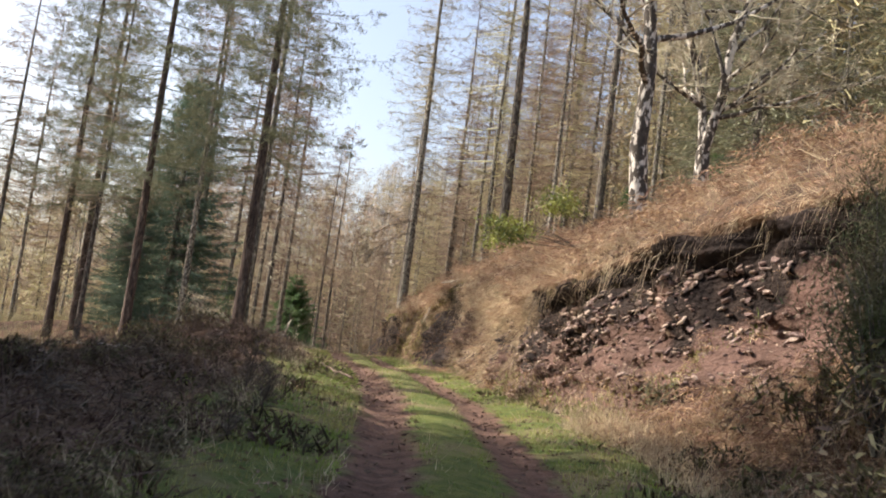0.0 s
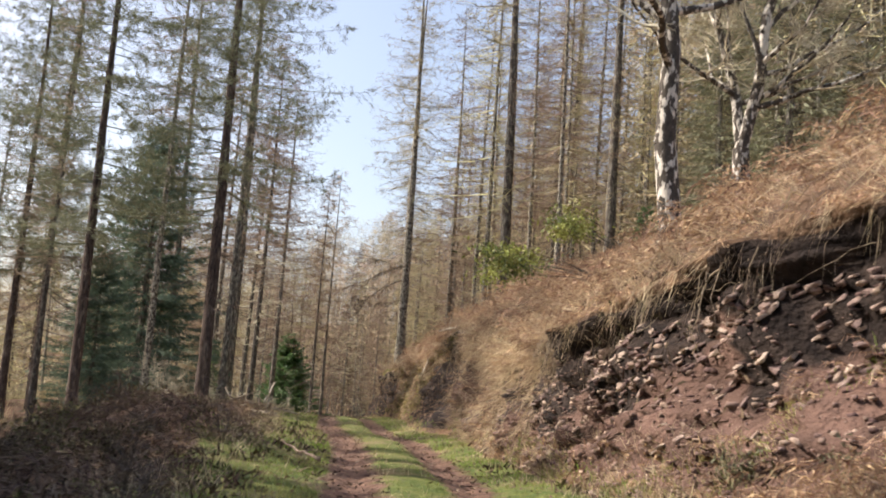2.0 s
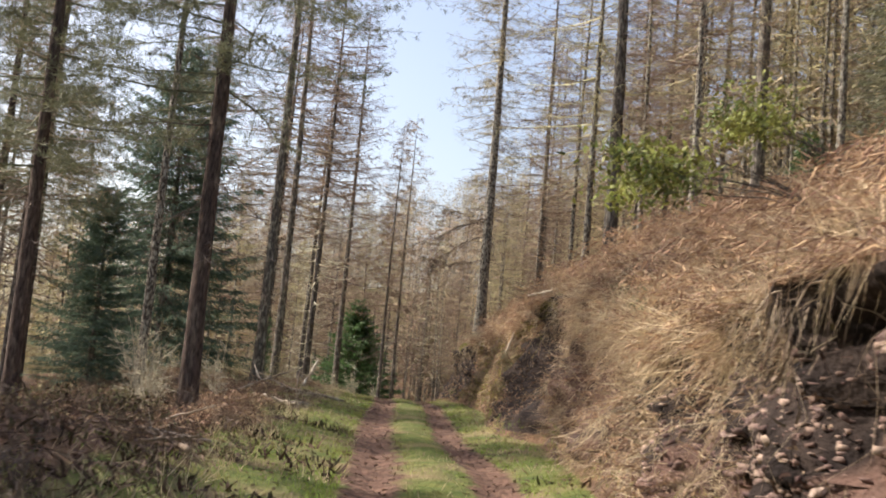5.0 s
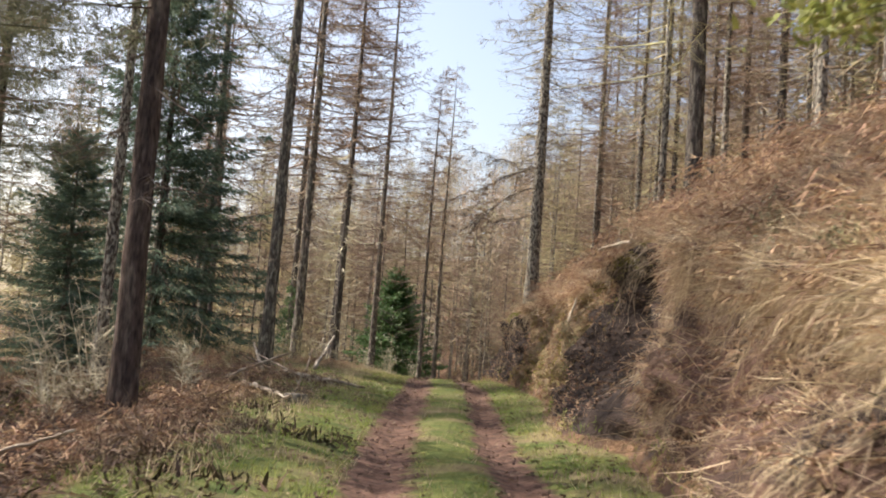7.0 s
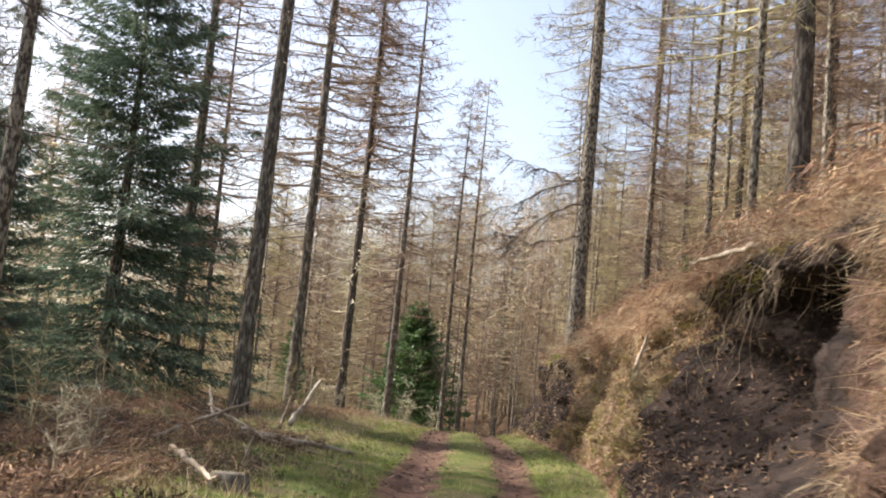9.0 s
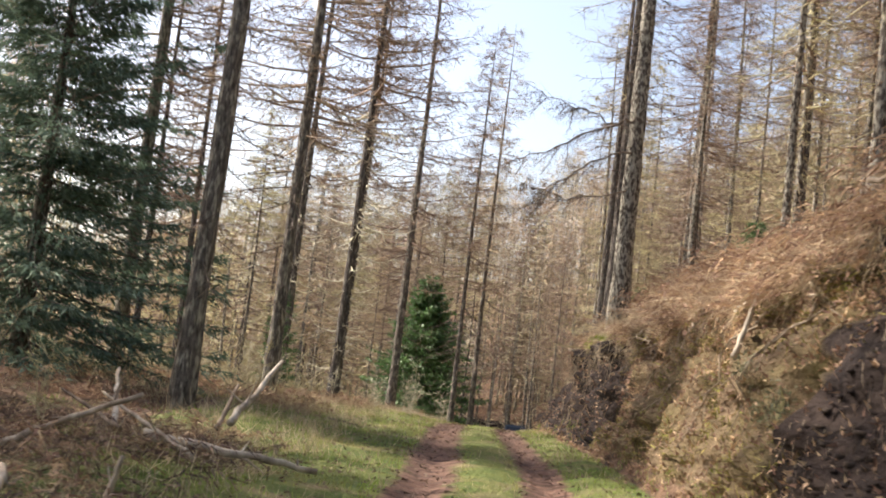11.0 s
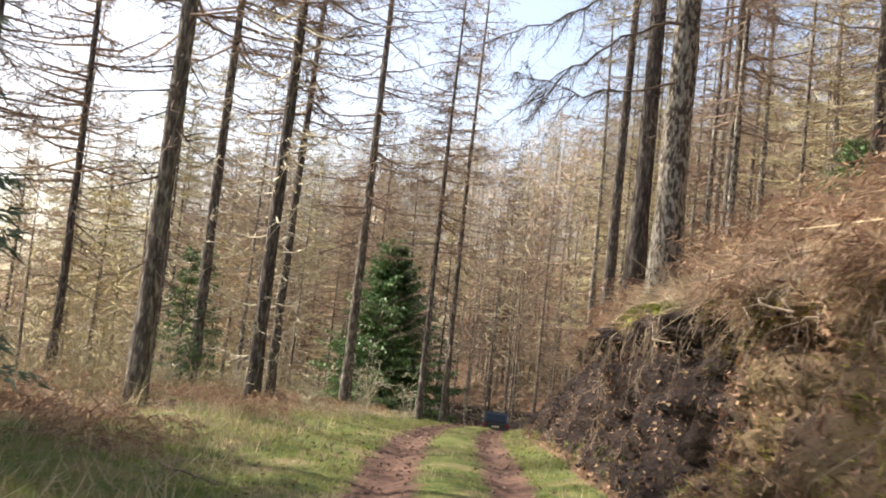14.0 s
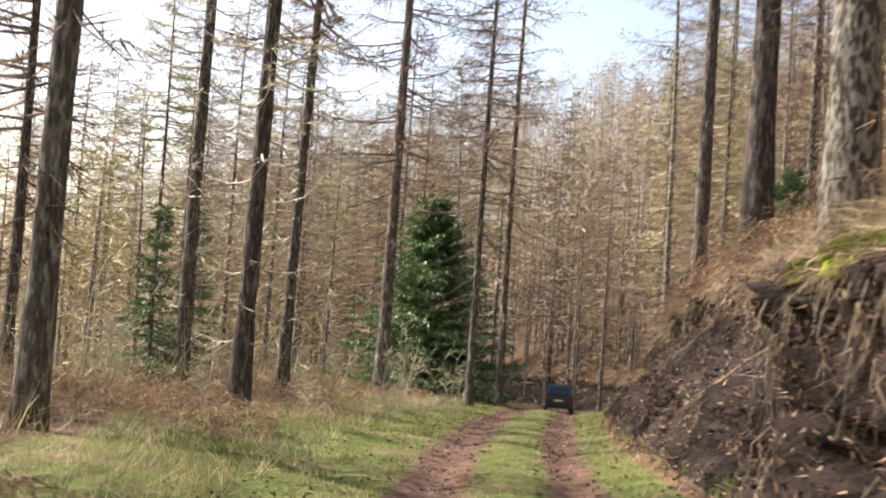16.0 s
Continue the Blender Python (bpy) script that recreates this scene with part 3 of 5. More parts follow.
# the evergreens
big = spruce(10.8, 3.9, NEEDLE, 40, 12, 150, 0.18, 0.03, (0.12, 0.28), (0.022, 0.05), 0.6, 0.3)
plant(big, "spruce_tree", -13.3, 55.8, "dense dark green spruce with boughs down to the brash", scale=1.15)
plant(big, "spruce_tree", -13.6, 50.3, "shorter dark green spruce with boughs down to the brash", scale=0.62, z=float(ground_z(-13.6, 50.3)) - 0.4)
drop(big)
bush = spruce(7.2, 4.0, LEAF_HOLLY, 40, 16, 90, 0.09, 0.01, (0.10, 0.20), (0.05, 0.10), 1.0, 0.4)
plant(bush, "holly_tree", -11.3, 90.8, "bushy dark green evergreen tree beside the track")
drop(bush)
hazy = spruce(13, 2.6, PINE, 40, 8, 40, 0.14, 0.1, (0.15, 0.35), (0.02, 0.045))
for x, y in ((13.5, 40.5), (17, 46), (12.5, 53.5), (21, 52), (16.5, 62), (11.5, 70), (14, 34), (9.8, 36.5), (12.2, 45.5), (18.5, 37), (22, 42), (15.2, 55), (10.8, 48.2), (24, 48), (20, 31), (9.2, 42.2), (16, 29.5)):
    plant(hazy, "spruce_tree", x, y, "olive green evergreen among the larches on the slope", "tree", rng.uniform(0.75, 1.1), group="evergreens on the slope")
drop(hazy)

# the woods behind
mid_wood = [larch(rng.uniform(17, 21), rng.uniform(0.10, 0.13), 0.10, 0.26, 3.1, 100, 20, bark=bk, twig=tw, sides=6, thick=1.8, segs=4, sub=2, deadmat=dm) for tw, dm, bk in
            ((TWIG, TWIG_GREY, BARK), (TWIG, TWIG, BARK_PALE), (TWIG_OLIVE, TWIG_OLIVE, BARK_PALE), (TWIG_OLIVE, TWIG_GREY, BARK), (TWIG, TWIG_GREY, BARK), (TWIG_HAZED, TWIG, BARK_PALE))]
slope_wood = [larch(rng.uniform(18, 21), rng.uniform(0.10, 0.13), 0.06, 0.22, 3.0, 130, 22, bark=bk, twig=tw, sides=7, thick=1.0, segs=4, sub=3, deadmat=dm) for tw, dm, bk in ((TWIG_OLIVE, TWIG_OLIVE, BARK_PALE), (TWIG, TWIG, BARK_PALE), (TWIG_OLIVE, TWIG, BARK))]
left_wood = [larch(18, 0.10, 0.03, 0.40, 2.6, 170, 28, twig=TWIG_HAZED, sides=7, thick=1.4, segs=4, sub=2, deadmat=TWIG_PALE, curl=0.4), larch(16, 0.09, 0.03, 0.5, 2.3, 150, 26, twig=TWIG_OLIVE, sides=7, thick=1.4, segs=4, sub=2, deadmat=TWIG_PALE)]
far_wood = [larch(rng.uniform(17, 21), rng.uniform(0.11, 0.15), 0.12, 0.22, 3.2, 75, 15, twig=tw, sides=5, thick=3.6, segs=3, sub=2, deadmat=TWIG) for tw in (TWIG, TWIG, TWIG_OLIVE)]
placed = [(-6.35, 37), (-9.96, 37), (-9, 53.7), (-13.3, 55.8), (-13.4, 50.5)]
count = tries = 0
while count < 250 and tries < 20000:
    tries += 1
    zone = rng.uniform()
    if zone < 0.37:      # slope on the right
        y, s = rng.uniform(22, 125), 5 + 32 * rng.uniform() ** 1.25
        x = float(xc(y)) + s
        if y < 42 and s < 13:
            continue
    elif zone < 0.82:    # ahead
        y = rng.uniform(92, 150)
        x = -9 + rng.uniform(-34, 34)
        if abs(x - float(xc(y))) < 4.0:
            continue
    else:                # left, falling away
        y, s = rng.uniform(52, 120), -(8 + 42 * rng.uniform() ** 1.1)
        x = float(xc(y)) + s
        if y < 64 and s > -20 or y < 100 and s > -24 and rng.uniform() < 0.65:
            continue
    if any((x - a) ** 2 + (y - b) ** 2 < 5 for a, b in placed):
        continue
    placed.append((x, y))
    olive = x > float(xc(y)) + 4 and y < 130 and rng.uniform() < 0.6
    if x > float(xc(y)) and y < 98 and x < float(xc(y)) + 20:
        pat = slope_wood[int(rng.choice([0, 0, 1, 2])) if y < 55 else int(rng.choice([1, 1, 0]))]
    elif y < 118 and x < float(xc(y)) and rng.uniform() < 0.45:
        pat = left_wood[int(rng.integers(0, 2))]
    elif y < 118:
        pat = mid_wood[int(rng.integers(2, 4))] if olive else mid_wood[int(rng.choice([0, 1, 4, 5]))]
    else:
        pat = far_wood[2] if rng.uniform() < 0.2 else far_wood[int(rng.integers(0, 2))]
    plant(pat, "larch_tree", x, y, "bare larch with brown twigs in the woods", "tree", rng.uniform(0.75, 1.15), group="larches of the woods")
    count += 1
shade_spruce = spruce(21, 3.3, NEEDLE, 26, 7, 38, 0.18, 0.12, (0.3, 0.6), (0.06, 0.14))
# an unseen stand left of the track, added for the shade it casts across
for k, (x, y) in enumerate(((-11, 1), (-14, 7), (-19, 3), (-11.5, 11.5), (-17, 15), (-23, 11), (-27, 17), (-13, -6), (-19, -4), (-26, 4), (-31, 25), (-25, 30),
                            (-9.5, -2), (-9, 5.5), (-16, 10), (-21, 7), (-22, 17), (-15, 3), (-29, 12), (-33, 18), (-10.2, 14.5), (-9.3, 11.2), (-11.3, 5.3), (-9.8, 8.0), (-12, 8), (-13, 3.5), (-8.2, 9), (-8.4, 13), (-7.6, 1.5), (-7.4, 5.2), (-24.5, 47), (-28, 52), (-27, 43), (-9.2, 7.2), (-8.0, 11.0), (-9.0, 9.6), (-9.6, 12.9), (-10.6, 9.9), (-12.2, 12.2), (-10.8, 3.2), (-9.4, 14.8), (-11.6, 6.6), (-10.4, 16.8), (-12.6, 9.4), (-8.9, 12.4))):
    plant(shade_pine if k % 2 else shade_spruce, "pine_tree" if k % 2 else "spruce_tree", x, y, "unseen tall pine added to shade the track" if k % 2 else "unseen tall spruce added to shade the track", "tree", rng.uniform(0.8, 1.05), group="stand beside the track")
# shorter unseen spruces, sized to shade the left verge but not the bank
for x, y in ((-12.5, 22), (-10.8, 18.6), (-14.8, 25.8), (-12.8, 15.5), (-10.9, 20.9), (-10.4, 17.0), (-15.8, 28.4), (-17.2, 31.6), (-11.7, 24.3), (-13.4, 27.4), (-12.0, 20.2), (-13.8, 23.4)):
    plant(shade_spruce, "spruce_tree", x, y, "unseen young spruce added to shade the verge", "tree", rng.uniform(0.46, 0.56) + (0.3 if x < -14 else 0.06 if x < -11.5 else 0), group="stand beside the track")
drop(shade_spruce)


def far_woods(name, n, pick, mat, label, low=0.10, tall=1.0):
    """The far woods: too many to count, one mesh of trunks and twiggy crowns."""
    T, C = Geo(), Geo()
    done = 0
    while done < n:
        x, y = pick()
        z = float(ground_z(x, y))
        h = rng.uniform(15, 21) * tall
        q = np.linspace(0, 1, 4)
        T.tube(np.stack([x + rng.normal(0, 0.2) * q, y + 0 * q, z - 0.3 + h * q], 1), 0.10 * (1.05 - q), 4, 0, False)
        m = 420
        f = low + (0.99 - low) * rng.uniform(size=m) ** 0.9
        az = rng.uniform(0, 6.283, m)
        r = 2.9 * (0.12 + (1 - f) ** 0.75) * rng.uniform(0.0, 1, m) ** 0.6
        P = np.stack([x + r * np.cos(az), y + r * np.sin(az), z + f * h - 0.12 * r], 1)
        D = np.stack([np.cos(az), np.sin(az), rng.normal(0.05, 0.35, m)], 1) + rng.normal(0, 0.5, (m, 3))
        C.blades(P, unit(D) * rng.uniform(0.45, 1.4, (m, 1)), rng.uniform(0.036, 0.078, m))
        done += 1
    stuff(name, C, mat, label, "woods")
    stuff("far_trunks", T, BARK_PALE, "thin trunks of the far larch woods", "woods")


def pick_ahead():
    y = 135 + 200 * rng.uniform() ** 1.3
    return (0.22 - 0.64 * rng.uniform() ** 1.25) * y, y


def pick_close():
    y = rng.uniform(128, 178)
    return rng.uniform(-38, 28), y


def pick_left():
    y = rng.uniform(64, 125)
    return float(xc(y)) - 13 - 32 * rng.uniform() ** 1.2, y


def pick_right():
    y = rng.uniform(40, 190)
    return float(xc(min(y, 125))) + 13 + 55 * rng.uniform() ** 1.2, y


def pick_slope():
    y = rng.uniform(34, 72)
    return float(xc(y)) + 14 + 30 * rng.uniform(), y


def stuff(name, G, mat, label, category, smooth=True):
    ob = new(name, G.mesh(name, mat, smooth))
    return tagged(ob, label, category, kind="stuff")


far_woods("far_woods", 570, pick_ahead, TWIG_HAZED, "brown haze of bare larch woods on the far slope", 0.10, 1.15)
far_woods("far_woods", 230, pick_close, TWIG_HAZED, "low bare larch woods beyond the bend of the track", 0.02, 1.1)
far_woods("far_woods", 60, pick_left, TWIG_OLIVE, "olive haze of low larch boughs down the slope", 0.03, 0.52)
far_woods("far_woods", 210, pick_right, TWIG_HAZED, "brown bare larch woods up the slope")
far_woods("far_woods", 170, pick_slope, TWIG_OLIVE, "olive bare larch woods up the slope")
for p in (*near_larch, *stout, *pale_limbed, near_pale, stout_pale, *near_pine, tall_pine, shade_pine, *slim, *slope_wood, *mid_wood, *left_wood, *far_wood):
    drop(p)


# ---- birches and shrubs on the bank ----
def birch(h, r, lean, fork):
    root = new("birch_pattern")
    tr, tw = Geo(), Geo()

    def limb(o, d, ln, rad, level):
        n = 7
        q = np.linspace(0, 1, n)
        bend = rng.normal(0, 0.02 if level == 0 else 0.13, 3) * ln
        P = o + d * (q * ln)[:, None] + (np.sin(q * 7 + rng.uniform(0, 6)) * (0.004 if level == 0 else 0.012) * ln)[:, None] * np.array([1.0, 0.6, 0]) + bend * (q * q)[:, None] + np.array([0, 0, 0.18]) * ln * (q * q)[:, None] * (level > 0) + rng.normal(0, 0.012, (n, 3)) * ln
        P[0] = o
        (tr if level < 2 else tw).tube(P, rad * (1 - 0.72 * q), 12 if level == 0 else 6 if level == 1 else 3, 0.04 if level == 0 else 0, False)
        if level == 3:
            m = 9
            w = rng.uniform(0.1, 1, m)
            S = np.stack([np.interp(w, q, P[:, k]) for k in range(3)], 1)
            tw.blades(S, unit(d + rng.normal(0, 0.6, (m, 3)) + [0, 0, -0.35]) * rng.uniform(0.15, 0.5, (m, 1)), 0.011)
            return
        for i in range((15, 7, 6)[level]):
            f = rng.uniform(0.10 if level == 0 else 0.2, 0.98)
            oo = np.array([np.interp(f, q, P[:, k]) for k in range(3)])
            dd = unit(d * rng.uniform(0.3, 0.9) + rng.normal(0, 0.75, 3) * [1, 1, 0.6] + [0, 0, 0.15])
            limb(oo, dd, ln * rng.uniform(0.25, 0.45) * (1.2 - 0.5 * f), rad * 0.42 * (1.2 - 0.6 * f), level + 1)

    base = np.array([0, 0, -0.3])
    if fork:
        mid = base + np.array([lean * 1.6, 0, 1.9])
        tr.tube(np.stack([base, base + (mid - base) * 0.5 + [0.04, 0, 0], mid]), [r * 1.5, r * 1.15, r], 12, 0.04, False)
        limb(mid, unit(np.array([-0.20, 0.05, 1.0])), h * 0.62, r * 0.72, 0)
        limb(mid, unit(np.array([0.22, -0.05, 1.0])), h * 0.7, r * 0.8, 0)
    else:
        mid = base + np.array([lean * 2.2, 0.0, 2.3])
        tr.tube(np.stack([base, base + (mid - base) * 0.35 + [0.05, 0, 0], mid]), [r * 1.55, r * 1.1, r], 14, 0.05, False)
        limb(mid, unit(np.array([lean * 0.4, 0, 1.0])), h - 2, r * 0.98, 0)
    part("trunk", tr, BIRCH, root, "white bark with black patches")
    part("crown", tw, TWIG_PALE, root, "bare pale twigs")
    return root


def shrub(h, r, stems, leaves, leafmat, leaf=(0.05, 0.10), width=(0.03, 0.05), wood=BARK, clump=0.16, up=1.0):
    root = new("shrub_pattern")
    st, lv = Geo(), Geo()
    for i in range(stems):
        az, k = rng.uniform(0, 6.283), rng.uniform(0.15, 1)
        tip = np.array([math.cos(az) * r * k, math.sin(az) * r * k, h * rng.uniform(0.5, 1) * (1.1 - 0.45 * k)])
        q = np.linspace(0, 1, 5)
        P = tip * q[:, None] + np.array([0, 0, 0.25 * h]) * (q * (1 - q))[:, None] + rng.normal(0, 0.03, (5, 3)) * q[:, None]
        P[0] = [0, 0, -0.1]
        st.tube(P, 0.02 * (1 - 0.8 * q), 4, 0, False)
        n = leaves // stems
        w = rng.uniform(0.35, 1.05, n)
        S = np.stack([np.interp(w, q, P[:, c]) for c in range(3)], 1) + rng.normal(0, clump, (n, 3)) * h * 0.5
        lv.blades(S, unit(rng.normal(size=(n, 3)) + [0, 0, up]) * rng.uniform(*leaf, (n, 1)), rng.uniform(*width, n), rng.normal(0, 0.01, (n, 3)))
    tagged(part("stem", st, wood, root), kind="stuff")
    part("foliage", lv, leafmat, root)
    return root


def once(pattern, *a, **k):
    ob = plant(pattern, *a, **k)
    drop(pattern)
    return ob


once(birch(12.5, 0.195, -0.07, False), "birch_tree", 4.25, 25.1, "old birch with flaking white bark on the bank", spin=0)
once(birch(11.5, 0.17, 0.02, True), "birch_tree", 6.0, 27.2, "forked white birch above the bank", spin=0)
def leaning_laurel(reach, h, n):
    root = new("laurel_pattern")
    st, lv = Geo(), Geo()
    for k in range(7):
        tip = np.array([reach * rng.uniform(0.85, 1.1), rng.normal(0, 0.35), h + rng.normal(0, 0.18)])
        q = np.linspace(0, 1, 7)
        P = tip * q[:, None] ** np.array([1.1, 1.2, 0.7]) + np.array([0, 0, 0.5]) * (q * (1 - q))[:, None] + rng.normal(0, 0.02, (7, 3))
        P[0] = [0, 0, -0.15]
        st.tube(P, 0.013 * (1 - 0.7 * q), 5, 0, False)
        w = 1.06 - 0.34 * rng.uniform(size=n // 7) ** 1.6
        S = np.stack([np.interp(w, q, P[:, c]) for c in range(3)], 1) + rng.normal(0, 1, (len(w), 3)) * [0.24, 0.20, 0.11]
        lv.blades(S, unit(rng.normal(size=(len(w), 3)) + [-0.3, 0, 0.1]) * rng.uniform(0.06, 0.13, (len(w), 1)), rng.uniform(0.03, 0.05, len(w)), rng.normal(0, 0.01, (len(w), 3)))
    tagged(part("stem", st, BARK, root), kind="stuff")
    part("foliage", lv, LEAF_LIME, root)
    return root


for x, y, reach, top, n in ((3.7, 29.0, -2.3, 5.85, 1500), (4.5, 30.6, -1.6, 6.9, 1100)):
    once(leaning_laurel(reach, top - float(ground_z(x, y)), n), "laurel_shrub", x, y, "yellow-green leafy evergreen leaning out over the bank", "shrub", spin=0)
for x, y, h, r in ((5.6, 13.0, 2.6, 1.1), (6.6, 14.6, 2.4, 1.2), (4.95, 11.5, 2.2, 1.0), (4.75, 10.4, 1.5, 0.9), (5.3, 12.2, 2.2, 1.0), (4.3, 10.7, 4.45 - float(ground_z(4.3, 10.7)), 0.75)):
    once(shrub(h, r, 40, 9500, LEAF_GORSE, (0.04, 0.10), (0.007, 0.016), clump=0.15), "gorse_bush", x, y, "dense dark green gorse bush on the bank", "shrub", group="gorse bushes")
def bare_sapling(h, mat):
    """A thin bare sapling: a few wavering stems with upswept side twigs."""
    root = new("sapling_pattern")
    st, tw = Geo(), Geo()
    for k in range(int(rng.integers(2, 5))):
        q = np.linspace(0, 1, 8)
        top = np.array([rng.normal(0, 0.16) * h, rng.normal(0, 0.16) * h, h * rng.uniform(0.55, 1)])
        P = top * q[:, None] + np.cumsum(rng.normal(0, 0.025, (8, 3)), 0) * h * 0.5 * q[:, None]
        P[0] = [0, 0, -0.1]
        st.tube(P, 0.013 * (1 - 0.75 * q) * (0.6 + 0.2 * h), 4, 0, False)
        for j in range(11):
            f = rng.uniform(0.15, 0.97)
            o = np.array([np.interp(f, q, P[:, c]) for c in range(3)])
            d = unit(rng.normal(0, 1, 3) * [1, 1, 0.4] + [0, 0, 0.55]) * h * rng.uniform(0.10, 0.30) * (1.15 - 0.6 * f)
            B = o + d * np.linspace(0, 1, 4)[:, None] + rng.normal(0, 0.02, (4, 3)) * h * np.linspace(0, 1, 4)[:, None]
            B[0] = o
            tw.tube(B, 0.006 * np.array([1, 0.8, 0.55, 0.25]), 3, 0, False)
            w = rng.uniform(0.2, 1, 7)
            S = np.stack([np.interp(w, np.linspace(0, 1, 4), B[:, c]) for c in range(3)], 1)
            tw.blades(S, unit(d + rng.normal(0, 0.35, (7, 3)) * np.linalg.norm(d)) * rng.uniform(0.08, 0.28, (7, 1)), 0.009)
    tagged(part("stem", st, mat, root), kind="stuff")
    tagged(part("twig", tw, mat, root), kind="stuff")
    return root


def bramble(h, r, canes):
    """A mound of arching canes with withered leaves."""
    root = new("bramble_pattern")
    st, lv = Geo(), Geo()
    for k in range(canes):
        az, ln, q = rng.uniform(0, 6.283), r * rng.uniform(0.5, 1.15), np.linspace(0, 1, 6)
        out = np.array([math.cos(az), math.sin(az), 0])
        up = h * rng.uniform(0.5, 1.15)
        P = out * (q * ln)[:, None] + np.array([0, 0, 1.0]) * (up * 4 * q * (1 - q) * 0.75 + up * 0.55 * q * (1 - q * 0.7))[:, None] + rng.normal(0, 0.04, (6, 3)) * q[:, None] + [*rng.normal(0, 0.16 * r, 2), 0]
        P[0, 2] = -0.1
        st.tube(P, rng.uniform(0.005, 0.009) * (1 - 0.6 * q), 3, 0, False)
        n = 20
        w = rng.uniform(0.15, 1, n)
        S = np.stack([np.interp(w, q, P[:, c]) for c in range(3)], 1)
        lv.blades(S, unit(rng.normal(0, 0.8, (n, 3)) + [0, 0, 0.1]) * rng.uniform(0.05, 0.15, (n, 1)), rng.uniform(0.018, 0.05, n), rng.normal(0, 0.015, (n, 3)))
        st.blades(S[:9], unit(rng.normal(0, 0.8, (9, 3)) + [0, 0, 0.3]) * rng.uniform(0.12, 0.4, (9, 1)), 0.008)
    tagged(part("cane", st, BRAMBLE, root), kind="stuff")
    part("foliage", lv, BRAMBLE_LEAF, root, "withered brown and olive leaves")
    return root


brambles = [bramble(h, r, c) for h, r, c in ((0.75, 0.95, 42), (0.55, 0.8, 34), (0.95, 1.1, 46))]
count = 0
while count < 66:
    y = 5 + 29 * rng.uniform() ** 1.1
    s = -2.5 - 7.5 * rng.uniform() ** 1.15
    x = float(xc(y)) + s
    if wave(x, y, 0.8, 1.2) < -0.25 or s > -3.7 and y > 10:
        continue
    plant(brambles[count % 3], "bramble_bush", x, y, "dark tangled bramble bush with withered leaves beside the track", "shrub", rng.uniform(0.4, 0.85) * (0.8 if s > -4.5 else 1), group="bramble bushes")
    count += 1
for x, y, k in ((-8.2, 36.2, 0.9), (-9.4, 38.2, 1.0), (-8.9, 40.6, 0.9), (-7.4, 40.0, 0.7), (-8.0, 42.2, 0.8), (-10.2, 41.0, 1.1), (-6.9, 37.9, 0.7), (-9.6, 43.0, 0.9), (-7.0, 34.6, 0.8), (-8.4, 33.8, 0.9)):
    plant(brambles[int(rng.integers(0, 3))], "bramble_bush", x, y, "dark tangled bramble bush below a pine", "shrub", k, group="bramble bushes")
for x, y, k in ((3.3, 5.6, 1.0), (4.0, 6.6, 1.1), (3.5, 7.7, 0.9), (4.4, 8.4, 1.2), (3.7, 9.3, 1.0), (4.6, 9.9, 1.0), (3.5, 10.9, 0.8), (4.2, 11.6, 0.9), (5.2, 9.0, 1.2), (3.4, 12.6, 0.6), (5.0, 7.4, 1.2), (4.5, 5.2, 1.2), (3.0, 8.9, 0.55), (2.9, 6.4, 0.6)):
    plant(brambles[int(rng.integers(0, 3))], "bramble_bush", x, y, "dark tangled bramble bush at the foot of the bank", "shrub", k, group="bramble bushes")
for p in brambles:
    drop(p)
for i in range(16):
    y, s = rng.uniform(10, 34), -2.3 - 5.0 * rng.uniform() ** 1.3
    once(bare_sapling(rng.uniform(0.5, 1.2), TWIG_GREY if i % 3 else TWIG), "sapling", float(xc(y)) + s, y, "thin dead weed stalk among the brambles", "shrub", group="dead weeds by the track")
for x, y, h in ((-7.6, 38.5, 2.4), (-7.2, 36.6, 2.0), (-8.4, 41.0, 2.2), (-7.9, 76.5, 1.8), (-9.3, 78.0, 2.4), (-13.5, 70.5, 2.6), (-9.6, 66.5, 1.3), (-12.2, 74.0, 2.0), (-10.2, 82.5, 2.2), (-15.5, 72.0, 2.8), (-6.7, 35.5, 1.6), (-7.4, 43.0, 1.8), (-8.9, 46.5, 1.9), (-8.0, 39.6, 2.3), (-7.0, 41.2, 1.5), (-9.2, 42.6, 2.6), (-8.3, 44.4, 1.7), (-10.2, 46.6, 2.4), (-7.9, 46.9, 1.2), (-9.6, 59.5, 1.7), (-8.8, 69.0, 1.2), (-8.3, 72.2, 1.0), (-9.0, 74.6, 1.5), (-10.6, 77.0, 1.7), (-11.8, 68.0, 1.6), (-9.2, 86.0, 1.4)):
    once(bare_sapling(h, TWIG_PALE if y > 60 or y < 44 else TWIG_OLIVE), "sapling", x, y, "bare pale twiggy sapling beside the track", "shrub", group="saplings by the track")
for x, y, h, r in ((-13.2, 72.5, 3.6, 0.8), (-14.5, 77.5, 4.5, 0.9), (1.6, 66.0, 1.6, 0.9), (-1.2, 73.0, 1.4, 0.9), (9.0, 38.0, 2.2, 1.3), (7.5, 46, 2.4, 1.2)):
    once(spruce(h, r, LEAF_HOLLY, 18, 7, 40, 0.05, 0.02, (0.06, 0.14), (0.02, 0.04)), "young_spruce", x, y, "young green spruce among the larches", "tree", group="young spruces")


